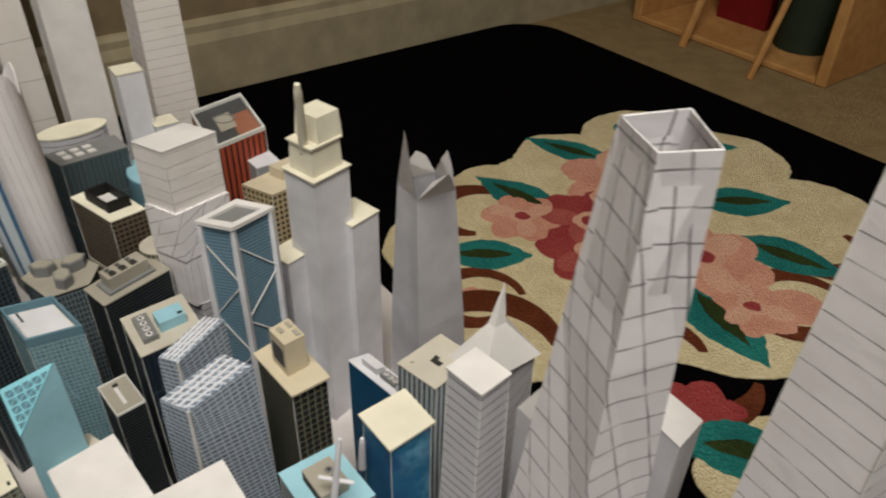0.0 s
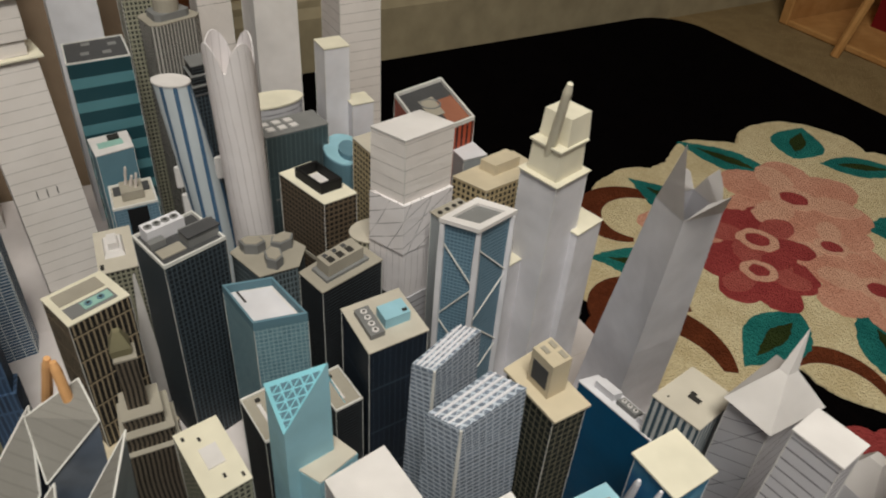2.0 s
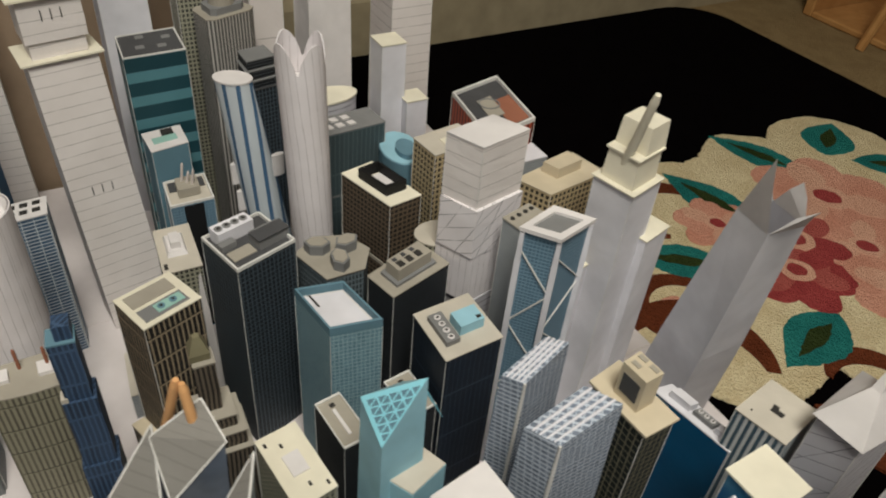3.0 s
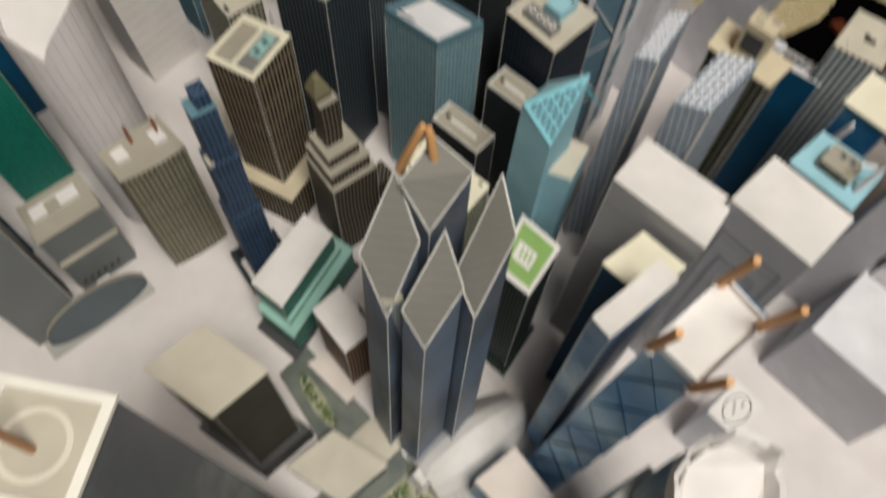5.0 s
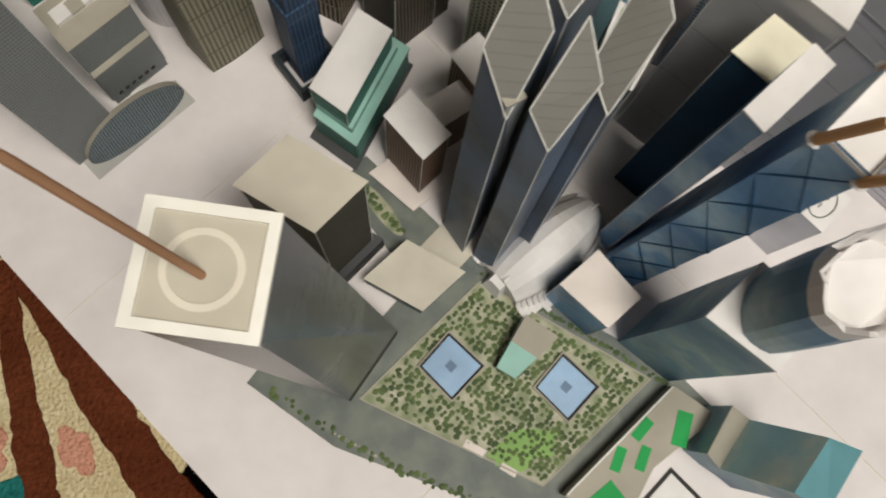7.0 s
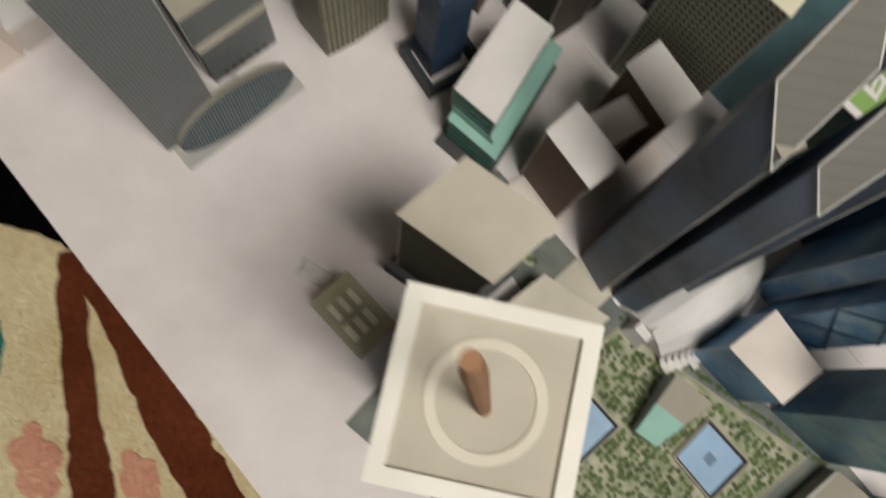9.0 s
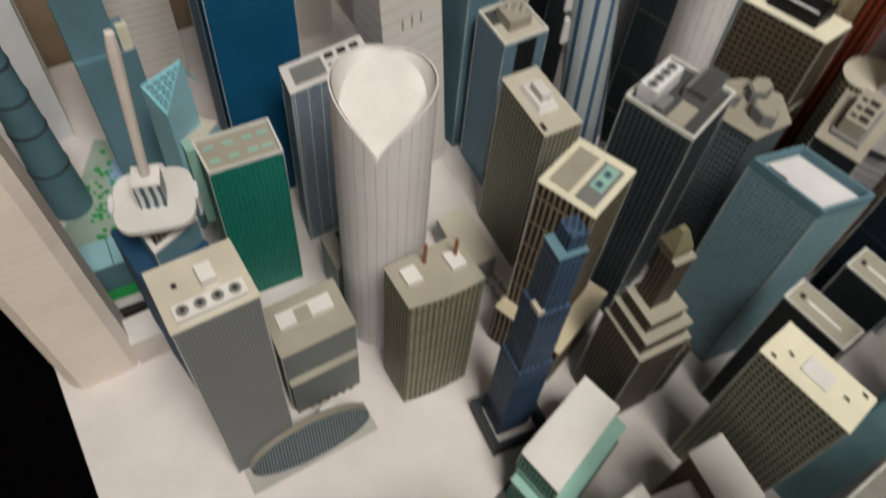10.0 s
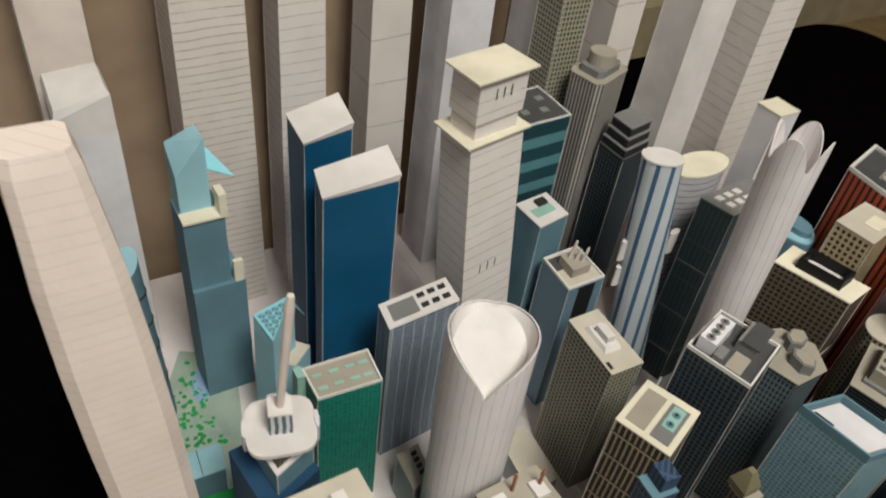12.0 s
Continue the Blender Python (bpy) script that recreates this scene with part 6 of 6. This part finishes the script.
def scroll(cx, cy, r, start, sweep, width, mat, squash=1.0):
    outer, inner = [], []
    n = 40
    for i in range(n + 1):
        g = radians(start + sweep * i / n)
        rr_ = r * (1 - 0.35 * i / n)
        w = width * math.sin(math.pi * (0.12 + 0.8 * i / n))
        outer.append((cx + (rr_ + w / 2) * math.cos(g), cy + squash * (rr_ + w / 2) * math.sin(g)))
        inner.append((cx + (rr_ - w / 2) * math.cos(g), cy + squash * (rr_ - w / 2) * math.sin(g)))
    LIFT[0] += 0.004
    top = RUG_TOP + 0.3 + LIFT[0]
    bm = bmesh.new()
    bm.loops.layers.uv.new("UVMap")
    lay = [[bm.verts.new((*p, z)) for p in (outer if s == 0 else inner)] for s, z in ((0, RUG_TOP), (0, top), (1, top), (1, RUG_TOP))]
    for i in range(n):
        for k in range(3):
            bm.faces.new((lay[k][i], lay[k][i + 1], lay[k + 1][i + 1], lay[k + 1][i]))
    return part("scroll", bm, mat, rug)


for args in ((-1.0, 76.0, 6.0, 60, 220, 3.0), (1.4, 62.0, 4.8, 20, 350, 2.0), (18.0, 58.2, 5.2, 10, 165, 2.2), (2.0, 56.0, 8.0, 10, 150, 3.4), (33.0, 67.0, 5.6, 40, 320, 2.8), (38.0, 78.0, 6.0, 200, 200, 3.0), (22.0, 58.0, 9.0, 200, 140, 3.0)):
    scroll(*field(*args[:2]), *args[2:], PILE_BROWN)
pile("pink_swirl", blob(*field(1.4, 62.0), 2.2, 1.9, 0, n=24), 0.3, PILE_PINK)
pile("pink_swirl", blob(*field(33.0, 67.0), 3.2, 2.8, 0, n=24), 0.3, PILE_PINK)
pile("cream_field", blob(-54, -6, 20, 14, 130, 7, 0.15, n=110, seed=8.0), 0.2, PILE_CREAM)


for j, (x, y, rx, ry) in enumerate(((-56, 6, 9, 8.4), (-50, 7, 5.6, 6.4), (-44, 3.4, 5.4, 5.0))):
    pile("cream_field", blob(x, y, rx, ry, 20 * j, n=48, seed=12.0 + j, rough=0.06), 0.207 + 0.006 * j, PILE_CREAM)


def stripe(p0, p1, p2, w0, w1, mat, n=24):
    """A curved band of pile through three places."""
    left, right = [], []
    for i in range(n + 1):
        t = i / n
        b_ = [(1 - t) ** 2 * p0[k] + 2 * t * (1 - t) * p1[k] + t * t * p2[k] for k in (0, 1)]
        d_ = [2 * (1 - t) * (p1[k] - p0[k]) + 2 * t * (p2[k] - p1[k]) for k in (0, 1)]
        h = math.hypot(*d_)
        w = (w0 + (w1 - w0) * t) * (0.92 + 0.16 * noise.noise((t * 6, p0[0], 0.5)))
        left.append((b_[0] - d_[1] / h * w / 2, b_[1] + d_[0] / h * w / 2))
        right.append((b_[0] + d_[1] / h * w / 2, b_[1] - d_[0] / h * w / 2))
    return pile("scroll_band", left + right[::-1], 0.33 + LIFT[0], mat)


stripe((-51.9, 13.4), (-50.2, 6.4), (-46.6, -2.4), 1.5, 2.3, PILE_BROWN)
LIFT[0] += 0.005
stripe((-50.6, 12.6), (-45.6, 5.9), (-37.6, -3.4), 1.5, 3.6, PILE_BROWN)
pile("leaf", leafy(-56.4, 8.4, 8.5, 4.0, 115), 0.34, PILE_TEAL)
pile("leaf", leafy(-49.5, -2.0, 8, 4.4, 60), 0.345, PILE_TEAL)
pile("flower", blob(-51.2, 2.4, 1.2, 1.9, 30, 5, 0.3, seed=9.0), 0.32, PILE_PINK)
pile("flower", blob(-45.9, 2.2, 0.9, 1.5, 40, 4, 0.3, seed=9.5), 0.322, PILE_PINK)

# ---- sheet of taupe card standing behind the board, with a dark brown upright strip at its end ----
a = thing("backing_panel", *turned(20, 86.8), "tall taupe card panel standing behind the paper city", RUG_TOP, "panel", "")
part("sheet", slab(uvrect(-1.5, 40.6, 86.5, 87.1), RUG_TOP + 0.004, 62), paper("taupe_card", (160, 139, 118), rough=0.8, bump=0.2), a)
part("edge_fold", slab(uvrect(-1.5, 40.6, 86.2, 86.5), RUG_TOP + 0.004, RUG_TOP + 1.2), paper("taupe_card_fold", (146, 124, 102)), a)
a = thing("brown_strip", *turned(42.6, 87.0), "dark brown upright strip standing beside the panel", RUG_TOP, "post", "")
bm = slab(uvrect(40.8, 44.4, 86.4, 88.4), RUG_TOP + 0.004, 62)
bmesh.ops.bevel(bm, geom=bm.edges[:], offset=0.15, segments=1, affect="EDGES")
part("shaft", bm, fibre("dark_brown_fibre", (104, 66, 42), (74, 44, 28), 60, 0.15, 0.5), a)

# ---- far end of the room: wooden shelf with clutter, splayed stand ----
WOOD = fibre("pale_pine_wood", (196, 150, 96), (160, 112, 64), 60, 0.15, 0.5)
shelf = thing("low_wooden_shelf", 46, 142, "low pale wooden shelf unit standing on the carpet", FLOOR_Z, "shelf", "")


def room_box(parent, name, u0, u1, v0, v1, z0, z1, mat, label=""):
    bm = slab(uvrect(u0, u1, v0, v1), z0, z1)
    bmesh.ops.bevel(bm, geom=bm.edges[:], offset=0.25, segments=1, affect="EDGES")
    return part(name, bm, mat, parent, label)


room_box(shelf, "side_panel", 154, 182, 58, 60, FLOOR_Z, 60, WOOD)
room_box(shelf, "side_panel", 154, 182, 98, 100, FLOOR_Z, 60, WOOD)
room_box(shelf, "back_panel", 180, 182, 60, 98, FLOOR_Z, 60, WOOD)
room_box(shelf, "bottom_board", 154, 180, 60, 98, FLOOR_Z, FLOOR_Z + 1.2, WOOD)
room_box(shelf, "top_board", 153, 182, 58, 100, 60, 62, WOOD)
basket = thing("green_basket", *turned(166, 70), "dark green basket standing in the shelf", FLOOR_Z + 1.2, "basket", "")
part("bowl", loft([ring(oval(*turned(166, 70), 5, 5, 0), FLOOR_Z + 1.2), ring(oval(*turned(166, 70), 7, 7, 0), FLOOR_Z + 17)], True, True), paper("dark_green_weave", (40, 52, 36)), basket)

stand = thing("splayed_stand", 35, 140, "thin splayed wooden stand on the carpet", FLOOR_Z, "stand", "")
part("leg", stick((35.6, 133.6, FLOOR_Z), (44.0, 143.0, 24), 0.6, n=8), WOOD, stand)
part("leg", stick((25.5, 147.0, FLOOR_Z), (32.0, 153.0, 22), 0.8, n=8), WOOD, stand)
part("crossbar", stick((32.0, 153.0, 22), (44.0, 143.0, 24), 0.7, n=8), BLACK_CARD, stand)
red_box = thing("red_box", *turned(171, 84), "glossy red box standing in the shelf", FLOOR_Z + 1.2, "box", "")
part("carton", slab(dia(*turned(171, 84), 8, 11), FLOOR_Z + 1.2, 14), paper("red_gloss_card", (120, 22, 28), rough=0.4), red_box)

# ---- pendant lamp made up to hold the overhead light, out of view ----
lampo = thing("added_pendant", 10, -24, "unseen white pendant lamp added over the board", 161, "lamp", "")
part("cord", stick((10, -24, 180), (10, -24, 236), 0.4, n=8), BLACK_CARD, lampo)
part("shade", loft([[(10 + r * math.cos(2 * math.pi * i / 32), -24 + r * math.sin(2 * math.pi * i / 32), z) for i in range(32)] for r, z in ((38, 161), (38.3, 161), (10, 181), (3, 182))], True), WHITE, lampo)
